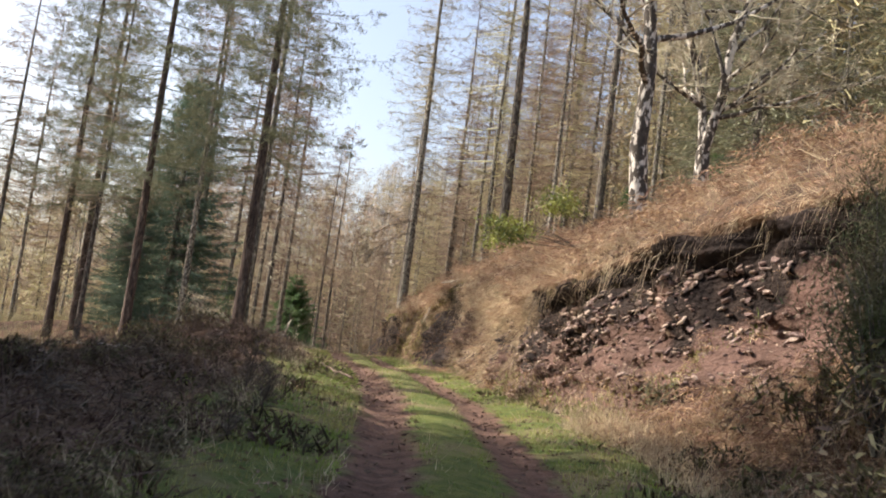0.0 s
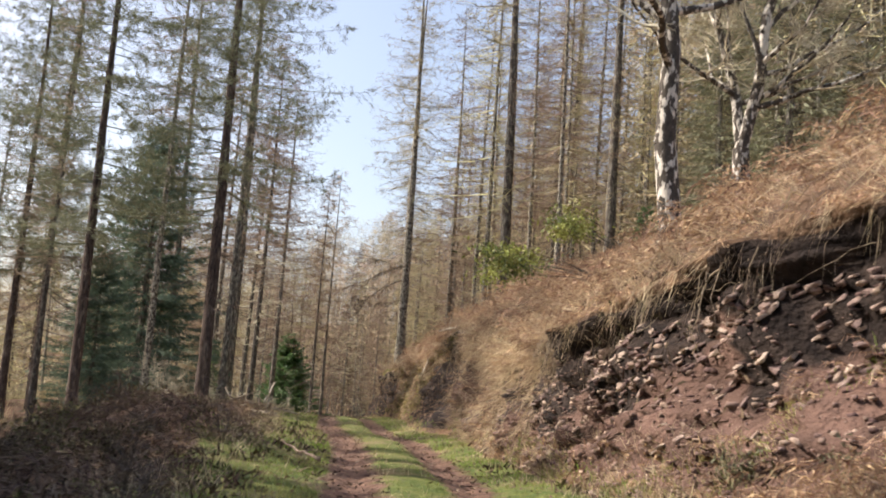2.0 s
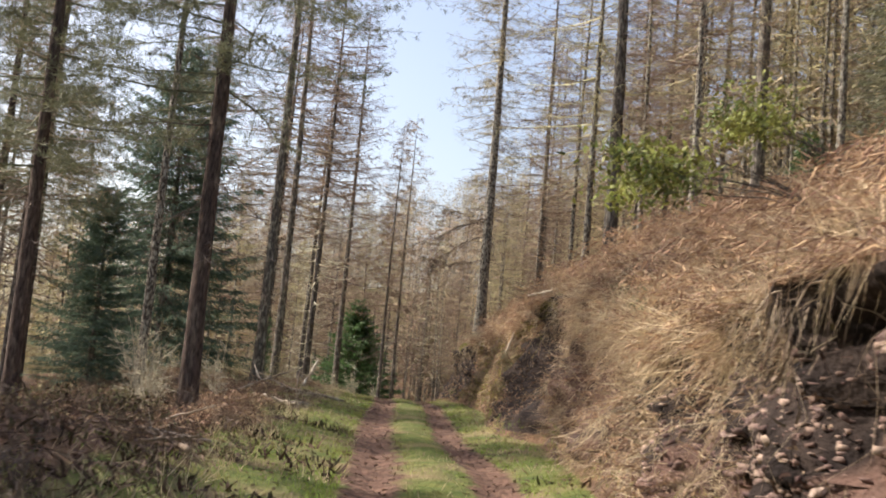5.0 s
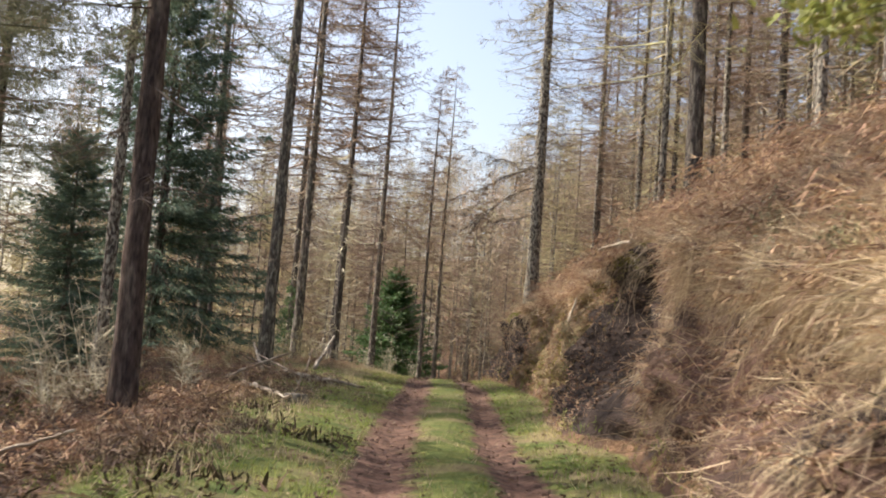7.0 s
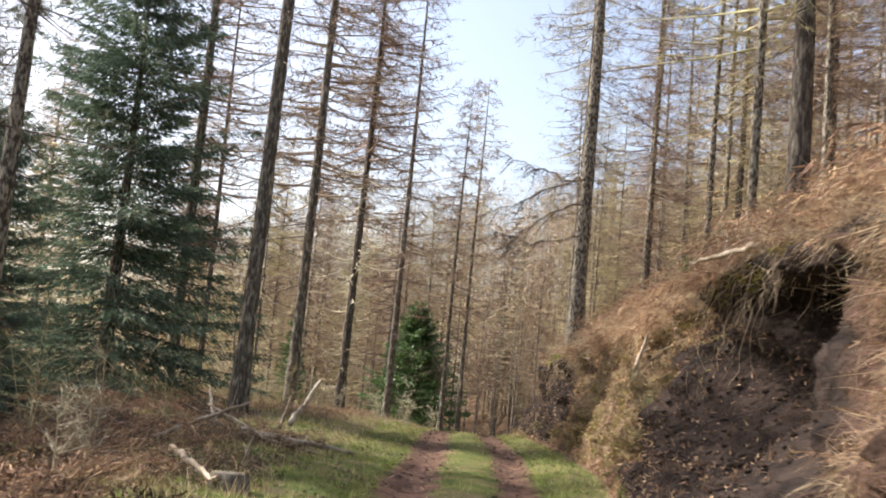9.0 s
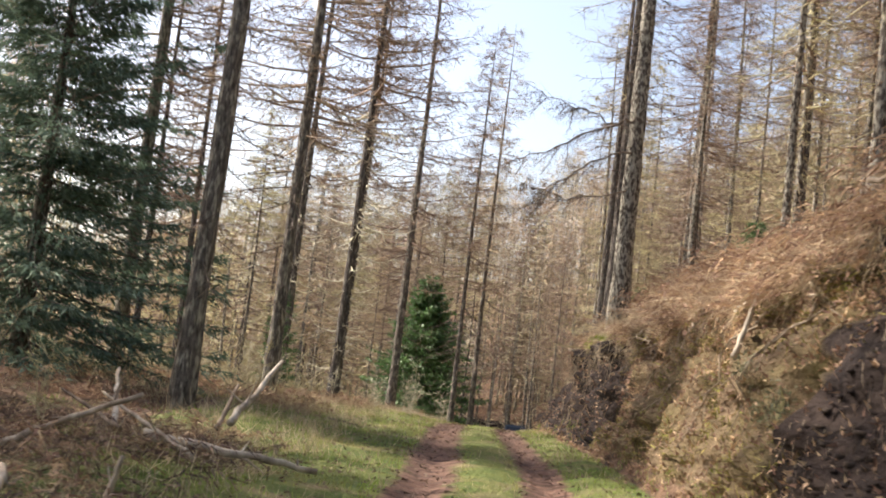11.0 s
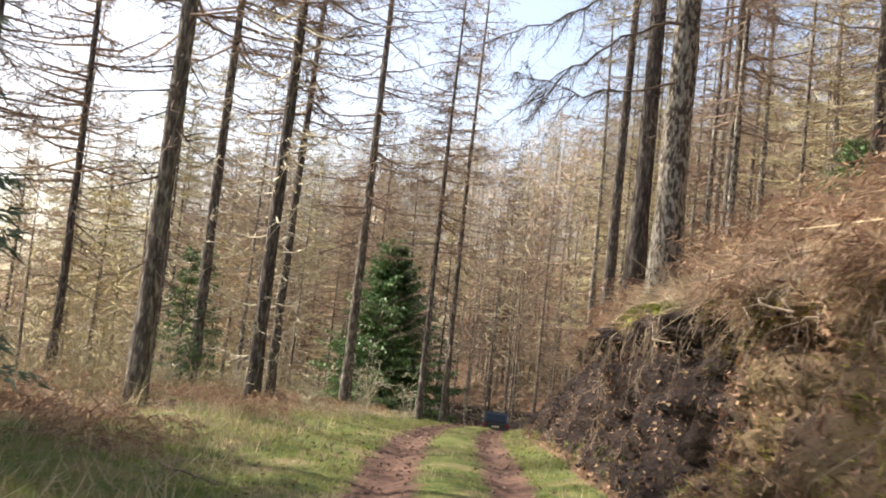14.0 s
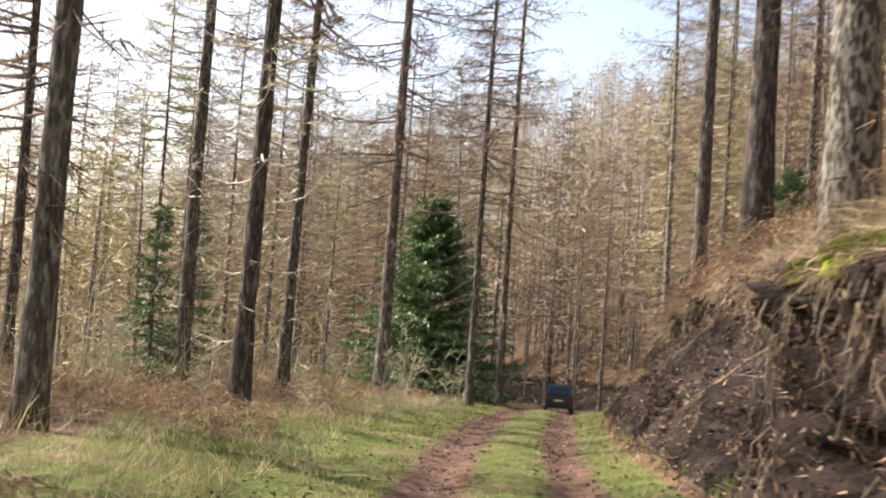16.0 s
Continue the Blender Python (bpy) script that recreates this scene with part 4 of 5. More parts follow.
for y, u, h in ((32.0, 4.5, 0.55), (33.1, 3.0, 0.45), (33.6, 6.4, 0.7), (30.6, 6.6, 0.5), (35.2, 5.0, 0.4), (46.5, 1.6, 0.5), (47.6, 2.2, 0.4), (17.2, 0.6, 0.5), (16.0, 0.9, 0.45)):
    P = on_bank([y], [u])[0]
    once(shrub(h, 0.35, 9, 260, PINE, (0.03, 0.07), (0.012, 0.025), TWIG_OLIVE, 0.3), "ivy_clump", P[0] - 0.03, P[1], "small green leafy sprig growing out of the bank", "plant", z=P[2], group="sprigs on the bank")


# ---- ground cover ----
def fronds(G, P, az, L, rise):
    """Arching dead bracken fronds: a stem with paired leaflets."""
    n = len(P)
    out = np.stack([np.cos(az), np.sin(az), np.zeros(n)], 1)
    sv = np.stack([-np.sin(az), np.cos(az), np.zeros(n)], 1)
    up = np.array([0, 0, 1.0])
    at = lambda t: P + out * (L * t * 0.85)[:, None] + up * (L * rise * t * (1.35 - t * 1.05))[:, None]
    G.blades(P, at(0.5) - P, 0.012)
    G.blades(at(0.45), at(1.0) - at(0.45), 0.010)
    for t in np.linspace(0.2, 0.98, 7):
        for sg in (-1, 1):
            D = sv * (sg * 0.34 * (1.08 - t) * L * rng.uniform(0.5, 1.1, n))[:, None] + out * (rng.normal(0.12, 0.08, n) * L)[:, None] + up * (rng.normal(-0.08, 0.10, n) * L)[:, None]
            G.blades(at(t), D, 0.027 * L)


def scatter(n, y0, y1, s0, s1, power=1.0):
    y = y0 + (y1 - y0) * rng.uniform(size=n) ** power
    s = s0 + (s1 - s0) * rng.uniform(size=n)
    x = xc(y) + s
    return np.stack([x, y, ground_z(x, y)], 1), s


# grass on the track's crown and verges
G = Geo()
for n, s0, s1, ln in ((60000, -0.36, 0.40, 0.085), (95000, -3.4, -1.15, 0.10), (80000, 1.1, 2.9, 0.10)):
    P, s = scatter(n, 2.5, 92, s0, s1, 1.25)
    keep = wave(P[:, 0], P[:, 1], 2.3, 0.4) + 0.7 * wave(P[:, 0], P[:, 1], 6.0, 1.4) > rng.uniform(-0.65, 0.6, n)
    keep &= s < np.interp(P[:, 1], BANK[:, 0], BANK[:, 1]) + 0.12
    P = P[keep]
    D = (unit(rng.normal(0, 0.55, (len(P), 3)) + [0, 0, 1.0])) * (ln * rng.uniform(0.4, 1.4, (len(P), 1)))
    G.blades(P - [0, 0, 0.03], D, rng.uniform(0.008, 0.016, len(P)))
P, s = scatter(60000, 40, 80, -7.0, -2.3)
P = P[wave(P[:, 0], P[:, 1], 1.1, 0.8) + 0.4 * wave(P[:, 0], P[:, 1], 3.7, 0.2) > np.interp(P[:, 0] - xc(P[:, 1]), [-6, -2.6], [0.35, -0.2])]
G.blades(P - [0, 0, 0.03], unit(rng.normal(0, 0.55, (len(P), 3)) + [0, 0, 1.0]) * rng.uniform(0.04, 0.16, (len(P), 1)), rng.uniform(0.008, 0.016, len(P)))
W = Geo()
for n, s0, s1 in ((16000, -3.4, -1.1), (20000, 1.2, 3.2), (5000, -0.4, 0.4)):
    P, s = scatter(n, 2.5, 92, s0, s1, 1.25)
    P = P[(wave(P[:, 0], P[:, 1], 1.7, 2.4) + 0.6 * wave(P[:, 0], P[:, 1], 5.0, 0.7) > 0.1) & (s < np.interp(P[:, 1], BANK[:, 0], BANK[:, 1]) + 0.1)]
    W.blades(P - [0, 0, 0.03], unit(rng.normal(0, 0.7, (len(P), 3)) + [0, 0, 0.8]) * rng.uniform(0.05, 0.24, (len(P), 1)), rng.uniform(0.007, 0.014, len(P)))
stuff("dead_grass", W, STRAW, "withered pale grass among the green beside the ruts", "grass")
W = Geo()
P, s = scatter(15000, 2.5, 95, -3.0, 2.6, 1.2)
W.blades(P + [0, 0, 0.015], unit(rng.normal(0, 1, (len(P), 3)) * [1, 1, 0.25]) * rng.uniform(0.03, 0.10, (len(P), 1)), rng.uniform(0.015, 0.04, len(P)))
V = Geo()
P, s = scatter(9000, 2.5, 40, -4.0, -1.2, 1.3)
P = P[wave(P[:, 0], P[:, 1], 1.3, 5.2) + 0.5 * wave(P[:, 0], P[:, 1], 4.4, 1.1) > np.interp(P[:, 0] - xc(P[:, 1]), [-3.2, -1.4], [-0.4, 0.5])]
V.blades(P, unit(rng.normal(0, 0.7, (len(P), 3)) + [0, 0, 0.45]) * rng.uniform(0.06, 0.22, (len(P), 1)), rng.uniform(0.02, 0.05, len(P)), rng.normal(0, 0.02, (len(P), 3)))
P, s = scatter(5000, 2.5, 30, 1.3, 3.4, 1.3)
P = P[wave(P[:, 0], P[:, 1], 1.3, 2.2) + 0.5 * wave(P[:, 0], P[:, 1], 4.4, 3.1) > np.interp(P[:, 0] - xc(P[:, 1]), [1.4, 3.0], [0.5, -0.3])]
V.blades(P, unit(rng.normal(0, 0.7, (len(P), 3)) + [0, 0, 0.45]) * rng.uniform(0.05, 0.18, (len(P), 1)), rng.uniform(0.02, 0.045, len(P)), rng.normal(0, 0.02, (len(P), 3)))
stuff("verge_weeds", V, BRAMBLE_LEAF, "low dark weeds and withered leaves on the verge", "weeds")
stuff("leaf_litter", W, BRASH, "brown fallen leaves and bits of bark on the track", "litter")
stuff("grass", G, GRASS, "short green grass along the track", "grass")

def tufts(G, P, D, blades, spread=0.05, fan=0.35):
    """Tufts of long dead grass: blades from about one place, fanning out."""
    n = len(P)
    k = np.repeat(np.arange(n), blades)
    m = len(k)
    L = np.linalg.norm(D, axis=1)[k][:, None]
    B = D[k] * rng.uniform(0.4, 1.15, (m, 1)) + rng.normal(0, fan, (m, 3)) * L
    G.blades(P[k] + rng.normal(0, spread, (m, 3)), B, rng.uniform(0.004, 0.009, m), np.stack([-0.12 * L[:, 0] * rng.uniform(size=m), np.zeros(m), -0.35 * L[:, 0] * rng.uniform(size=m)], 1))


# dead grass and bracken over the bank top and the slope
G, H = Geo(), Geo()
n = 1500
y = rng.uniform(4, 80, n)
d = 0.12 + 7.4 * rng.uniform(size=n) ** 1.5
x = xc(y) + np.interp(y, BANK[:, 0], BANK[:, 2]) + d
tufts(G, np.stack([x, y, ground_z(x, y) - 0.03], 1), np.stack([rng.normal(-0.22, 0.2, n), rng.normal(0, 0.2, n), rng.uniform(0.1, 0.4, n)], 1), 22, 0.07)
n = 9000
y = rng.uniform(4, 80, n)
lip = np.interp(y, BANK[:, 0], BANK[:, 2])
d = 0.12 + 7.4 * rng.uniform(size=n) ** 1.5
x = xc(y) + lip + d
P = np.stack([x, y, ground_z(x, y)], 1)
D = unit(np.stack([rng.normal(-0.55, 0.5, n), rng.normal(0, 0.5, n), rng.uniform(0.15, 1.0, n)], 1)) * rng.uniform(0.15, 0.5, (n, 1))
G.blades(P - [0, 0, 0.04], D, rng.uniform(0.006, 0.014, n), np.stack([-0.12 * rng.uniform(size=n), np.zeros(n), -0.3 * rng.uniform(size=n)], 1) * np.linalg.norm(D, axis=1)[:, None])
n = 19000
y = rng.uniform(3, 78, n)
lip = np.interp(y, BANK[:, 0], BANK[:, 2])
x = xc(y) + lip + np.where((y > 57.5) & (y < 62.5), 1.1, np.where((y > 54) & (y < 68) | (y > 13) & (y < 24), 0.45, 0.1)) + 11 * rng.uniform(size=n) ** 1.3
P = np.stack([x, y, ground_z(x, y)], 1)
tall = np.clip(0.75 + 0.75 * wave(x, y, 1.5, 0.6) + 0.4 * wave(x, y, 4.1, 2.6), 0, 1.6)
keep = tall > rng.uniform(0, 0.7, n)
P, tall, n = P[keep], tall[keep], int(keep.sum())
fronds(H, P, rng.normal(3.14, 1.4, n), rng.uniform(0.4, 0.95, n) * (0.55 + 0.45 * tall), rng.uniform(0.1, 1.2, n) * (0.4 + 0.7 * tall))
# gentle near slope below the lip
n = 2600
y = rng.uniform(2, 16, n)
f, l = np.interp(y, BANK[:, 0], BANK[:, 1]), np.interp(y, BANK[:, 0], BANK[:, 2])
x = xc(y) + f - 0.5 + (l - f + 0.5) * rng.uniform(size=n) * np.interp(y, [10.5, 13, 16], [1, 0.5, 0.25])
P = np.stack([x, y, ground_z(x, y)], 1)
fronds(H, P, rng.uniform(0, 6.28, n), rng.uniform(0.3, 0.8, n), rng.uniform(0.1, 0.6, n))
n = 16000
y = rng.uniform(2, 17, n)
f, l = np.interp(y, BANK[:, 0], BANK[:, 1]), np.interp(y, BANK[:, 0], BANK[:, 2])
x = xc(y) + f - 0.9 + (l - f + 0.9) * rng.uniform(size=n) * np.interp(y, [10.5, 13, 17], [1, 0.5, 0.25])
P = np.stack([x, y, ground_z(x, y)], 1)
G.blades(P, unit(rng.normal(0, 0.8, (n, 3)) + [0, 0, 0.7]) * rng.uniform(0.15, 0.6, (n, 1)), rng.uniform(0.006, 0.014, n))
# rough grass along the foot of the cut, and bracken on its near end
n = 4200
P = on_bank(rng.uniform(11, 26, n), 1.5 * rng.uniform(size=n) ** 1.6)
P = P[wave(P[:, 0], P[:, 1], 2.1, 0.7) + 0.5 * wave(P[:, 0], P[:, 1], 5.2, 1.9) > -0.15]
n = len(P)
G.blades(P, unit(rng.normal(0, 0.8, (n, 3)) + [-0.2, 0, 0.7]) * rng.uniform(0.08, 0.32, (n, 1)), rng.uniform(0.006, 0.013, n))
n = 6000
P = on_bank(rng.uniform(11, 26, n), 1.2 * rng.uniform(size=n) ** 1.8)
P = P[wave(P[:, 0], P[:, 1], 1.6, 3.9) + 0.5 * wave(P[:, 0], P[:, 1], 4.7, 0.2) > 0.05]
n = len(P)
T = Geo()
for m, u1, ln in ((5200, 2.5, 0.2), (2600, 2.9, 0.3)):
    y = rng.uniform(11.5, 18, m)
    u = rng.uniform(0.3, u1, m)
    keep = wave(y * 1.3, u * 1.4, 1.5, 2.7) + 0.5 * wave(y, u * 2, 4.0, 1.2) > np.interp(y, [13.5, 18], [-0.35, 0.75])
    Q = on_bank(y[keep], u[keep])
    D = unit(rng.normal(0, 0.7, (len(Q), 3)) + [-0.3, 0, 0.9]) * rng.uniform(0.3, 1, (len(Q), 1)) * ln
    (T if ln < 0.25 else G).blades(Q - [0, 0, 0.02], D, rng.uniform(0.008, 0.016, len(Q)))
    k = len(Q) // 9
    fronds(H, Q[:k], rng.uniform(0, 6.28, k), rng.uniform(0.25, 0.6, k), rng.uniform(0.2, 0.8, k))
T.blades(P - [0, 0, 0.02], unit(rng.normal(0, 0.6, (n, 3)) + [-0.2, 0, 1.0]) * rng.uniform(0.05, 0.2, (n, 1)), rng.uniform(0.008, 0.016, n))
stuff("grass", T, GRASS, "green grass along the foot of the cut bank", "grass")
n = 520
P = on_bank(rng.uniform(9.5, 14.5, n), 1.6 * rng.uniform(size=n))
fronds(H, P, rng.uniform(0, 6.28, n), rng.uniform(0.35, 0.8, n), rng.uniform(0.3, 1.0, n))
# tufts hanging over the face, and loose blades between them
for y0, y1, n, u0, u1, loose in ((14, 25.5, 56, 6.4, 7, 1300), (24.5, 37.6, 760, 0.3, 7, 7000), (39.6, 44.5, 22, 6.5, 7, 300), (44.5, 56, 130, 5.2, 7, 4000), (56, 64, 20, 6.7, 7, 300), (64, 78, 90, 5, 7, 1500)):
    y, u = rng.uniform(y0, y1, n), u0 + (u1 - u0) * rng.uniform(size=n) ** 0.7
    P = on_bank(y, u)
    D = unit(np.stack([rng.normal(-0.30, 0.12, n), rng.normal(0, 0.35, n), rng.normal(-0.45, 0.4, n)], 1)) * (0.12 + 0.42 * rng.uniform(size=(n, 1)) ** 2)
    tufts(G, P + [0.02, 0, 0.03], D, 26, 0.08, 0.36)
    y, u = rng.uniform(y0, y1, loose), u0 + (u1 - u0) * rng.uniform(size=loose) ** 0.7
    keep = wave(y * 2.2, u * 0.5, 1.5, 3.3) + 0.5 * wave(y, u * 2, 1.5, 0.3) > 0.0
    P = on_bank(y[keep], u[keep])
    m = len(P)
    D = unit(rng.normal(0, 0.6, (m, 3)) + [-0.35, 0, -0.35]) * rng.uniform(0.1, 0.4, (m, 1))
    G.blades(P + [0.02, 0, 0.02], D, rng.uniform(0.006, 0.013, m))
    k = min(m // 5, 900)
    fronds(H, P[:k], rng.normal(3.14, 1.2, k), rng.uniform(0.3, 0.7, k), rng.uniform(-0.4, 0.6, k))
for y0, y1, n, u0, u1, ln in ((33.0, 36.8, 80, 2.0, 7, 0.85), (28, 34.5, 60, 3, 7, 0.6), (14.5, 26, 28, 6.2, 6.95, 0.65), (58, 73, 16, 5.6, 6.9, 0.4)):
    P = on_bank(rng.uniform(y0, y1, n), u0 + (u1 - u0) * rng.uniform(size=n) ** 0.6)
    D = np.stack([rng.normal(-0.22, 0.08, n), rng.normal(0, 0.16, n), -np.ones(n)], 1) * (ln * rng.uniform(0.4, 1.15, (n, 1)))
    tufts(G, P + [-0.03, 0, 0.05], D, 12, 0.07, 0.09)
S = Geo()
n = 5200
y = rng.uniform(6, 62, n)
x = xc(y) + np.interp(y, BANK[:, 0], BANK[:, 2]) + 0.1 + 8 * rng.uniform(size=n) ** 1.4
P = np.stack([x, y, ground_z(x, y) + rng.uniform(0.05, 0.3, n)], 1)
P = np.concatenate([P, on_bank(rng.uniform(25, 37.2, 1300), 7 * rng.uniform(size=1300) ** 0.6) + [-0.06, 0, 0.05]])
n = len(P)
S.blades(P, unit(np.stack([rng.normal(-0.55, 0.45, n), rng.normal(0, 0.7, n), rng.normal(-0.2, 0.45, n)], 1)) * rng.uniform(0.25, 0.9, (n, 1)), rng.uniform(0.006, 0.014, n), rng.normal(0, 0.05, (n, 3)))
stuff("bracken_stalks", S, STRAW, "pale broken bracken stalks lying over the bank", "bracken")
stuff("dead_grass", G, STRAW, "straw-coloured dead grass hanging over the bank", "grass")
stuff("bracken", H, BRACKEN, "orange-brown dead bracken on the bank", "bracken")

# brash and bracken on the left
G, H, K = Geo(), Geo(), Geo()
n = 46000
P, s = scatter(n, 2, 88, -10.5, -2.3, 1.2)
keep = rng.uniform(size=n) < np.clip((-s - 2.6) / 1.2, 0.08, 1) * np.interp(P[:, 1], [40, 52], [1, 0.22]) * (s < np.interp(P[:, 1], [36, 43], [-2.3, -4.6]))
P = P[keep] + np.array([0, 0, 1.0]) * rng.uniform(0, 0.3, (keep.sum(), 1))
m = len(P)
G.blades(P - [0, 0, 0.05], unit(rng.normal(0, 1, (m, 3)) * [1, 1, 0.45] + [0, 0, 0.25]) * (0.12 + 0.75 * rng.uniform(size=(m, 1)) ** 2), rng.uniform(0.006, 0.016, m))
P, s = scatter(8600, 28, 92, -11, -3.2)
P = P[(wave(P[:, 0], P[:, 1], 0.9, 3.1) > 0.12) | (P[:, 1] < 50)]
R = Geo()
fronds(R, P, rng.uniform(0, 6.28, len(P)), rng.uniform(0.35, 0.85, len(P)), rng.uniform(0.15, 1.1, len(P)))
stuff("bracken", R, BRACKEN, "red-brown dead bracken below the larches", "bracken")
P, s = scatter(6000, 3, 50, -12, -2.6, 1.1)
fronds(H, P, rng.uniform(0, 6.28, len(P)), rng.uniform(0.35, 0.85, len(P)), rng.uniform(0.1, 0.8, len(P)))
P, s = scatter(13000, 3, 92, -4.8, -2.3, 1.1)
P2 = scatter(10000, 40, 90, -11, -2.4)[0]
P = np.concatenate([P[(s > -2.9) | (P[:, 1] > 30)], P2[wave(P2[:, 0], P2[:, 1], 0.9, 4.0) > -0.2]])
m = len(P)
K.blades(P, unit(rng.normal(0, 0.7, (m, 3)) + [0, 0, 0.9]) * rng.uniform(0.12, 0.45, (m, 1)), rng.uniform(0.006, 0.012, m))
stuff("brash", G, BRASH, "dark tangle of dead twigs and brash beside the track", "brash")
stuff("bracken", H, BRASH, "brown dead bracken among the brash", "bracken")
stuff("dead_grass", K, STRAW, "pale dead grass along the verge", "grass")

# twiggy undergrowth below the trees
G, H = Geo(), Geo()
for geo, n, y0, y1, s0, s1, hi in ((G, 9500, 53, 112, -24, -5.0, 1.1), (G, 6500, 56, 105, -26, -6.0, 2.6), (H, 16000, 62, 150, 3.5, 30, 1.0), (H, 9000, 126, 190, -30, 30, 1.6), (G, 5000, 100, 140, -40, -6, 1.6), (G, 5500, 36, 60, -30, -9, 1.2)):
    P, s = scatter(n, y0, y1, s0, s1)
    clump = wave(P[:, 0], P[:, 1], 0.9, 2.2) > -0.15
    P = P[clump]
    m = len(P)
    D = unit(rng.normal(0, 0.8, (m, 3)) + [0, 0, 0.8]) * rng.uniform(0.3, hi, (m, 1))
    geo.blades(P, D, rng.uniform(0.012, 0.022, m))
    for k in range(3):
        geo.blades(P + D * rng.uniform(0.3, 0.9, (m, 1)), unit(rng.normal(0, 0.8, (m, 3)) + [0, 0, 0.5]) * rng.uniform(0.15, 0.5, (m, 1)), rng.uniform(0.008, 0.016, m))
stuff("undergrowth", G, TWIG_OLIVE, "olive bare twiggy undergrowth below the larches", "undergrowth")
stuff("undergrowth", H, TWIG_OLIVE, "olive brown undergrowth on the wooded slope", "undergrowth")

# ---- fallen wood ----
def log(name, a, b, r, label, category="log", mat=LOGWOOD, snag=4):
    a, b = np.array(a, float), np.array(b, float)
    root = thing(name, a, label, category)
    g = Geo()
    q = np.linspace(0, 1, 12)
    P = (b - a) * q[:, None] + rng.normal(0, 0.012, (12, 3)) * np.linalg.norm(b - a) * 0.5
    P[0] = 0
    g.tube(P, r * (1 - 0.45 * q), 9, 0.06)
    for i in range(snag):
        k = int(rng.integers(2, 11))
        d = unit(rng.normal(size=3) + [0, 0, 0.6]) * rng.uniform(0.12, 0.4)
        g.tube(np.stack([P[k], P[k] + d * 0.6, P[k] + d]), [r * 0.35, r * 0.22, r * 0.08], 5, 0, False)
    part("stem", g, mat, root)
    return root


def gz(x, y, up=0.0):
    return (x, y, float(ground_z(x, y)) + up)


log("log", (-6.32, 48.5, 2.62), (-6.27, 50.15, 3.42), 0.05, "pale broken stem leaning up out of the brash", "log", BLEACHED, 2)
log("log", (-6.62, 48.9, 2.5), (-6.75, 49.9, 3.05), 0.035, "short fallen branch leaning out of the brash", "log", LOGWOOD, 2)
log("log", gz(-7.3, 47.4, 0.1), (-7.9, 48.6, 3.1), 0.04, "fallen branch leaning out of the brash", "log", BLEACHED, 3)
log("log", gz(-7.6, 45.4, 0.1), gz(-6.0, 45.0, 0.7), 0.04, "fallen branch lying across the brash", "log", BLEACHED, 3)
log("log", gz(-5.9, 46.3, 0.1), gz(-7.4, 47.2, 0.45), 0.03, "fallen branch lying across the brash", "log", BLEACHED, 3)
log("log", gz(-6.6, 46.6, 0.12), gz(-4.9, 47.4, 0.1), 0.06, "pale fallen branch lying at the verge", "log", BLEACHED)
log("log", gz(-6.7, 44.0, 0.15), gz(-5.0, 41.0, 0.12), 0.05, "pale fallen branch lying in the brash", "log", BLEACHED)
log("log", gz(-5.5, 43.45, 0.02), gz(-5.38, 43.38, 0.42), 0.032, "pale broken root sticking out of the brash", "root", BLEACHED, 1)
log("log", gz(-1.45, 22.6, 0.06), gz(-2.3, 24.2, 0.1), 0.03, "thin pale stick lying on the verge", "stick")
log("log", gz(-3.4, 27.4, 0.1), gz(-4.5, 28.9, 0.2), 0.04, "thin pale stick lying on the verge", "stick")
log("log", (0.82, 42.8, 5.5), (0.12, 44.75, 5.48), 0.04, "bleached fallen branch on the bank top", "log", BLEACHED, 5)
log("log", gz(-0.42, 49.0, 0.1), gz(-0.12, 49.25, 0.22), 0.04, "short bleached stick on the bank top", "stick", BLEACHED, 0)
log("log", (-0.34, 49.9, 4.72), (0.14, 50.1, 5.14), 0.06, "bleached fallen log on the bank top", "log", BLEACHED, 1)
for i in range(26):
    y, s = rng.uniform(8, 56), rng.uniform(-8.5, -2.8)
    x = float(xc(y)) + s
    a = rng.uniform(0, 6.28)
    ln = rng.uniform(0.6, 1.8)
    log("stick", gz(x, y, 0.12), gz(x + ln * math.cos(a), y + ln * math.sin(a), rng.uniform(0.1, 0.6)), rng.uniform(0.012, 0.028), "dead stick lying in the brash", "stick", BLEACHED if i % 2 else LOGWOOD, 3)
st = thing("tree_stump", gz(-5.0, 41.4), "dark sawn tree stump beside the verge", "stump")
g = Geo()
g.tube([(0, 0, -0.2), (0, 0, 0), (0.01, 0, 0.1), (0.01, 0, 0.2)], [0.34, 0.27, 0.22, 0.21], 14, 0.05)
part("stem", g, BARK, st)

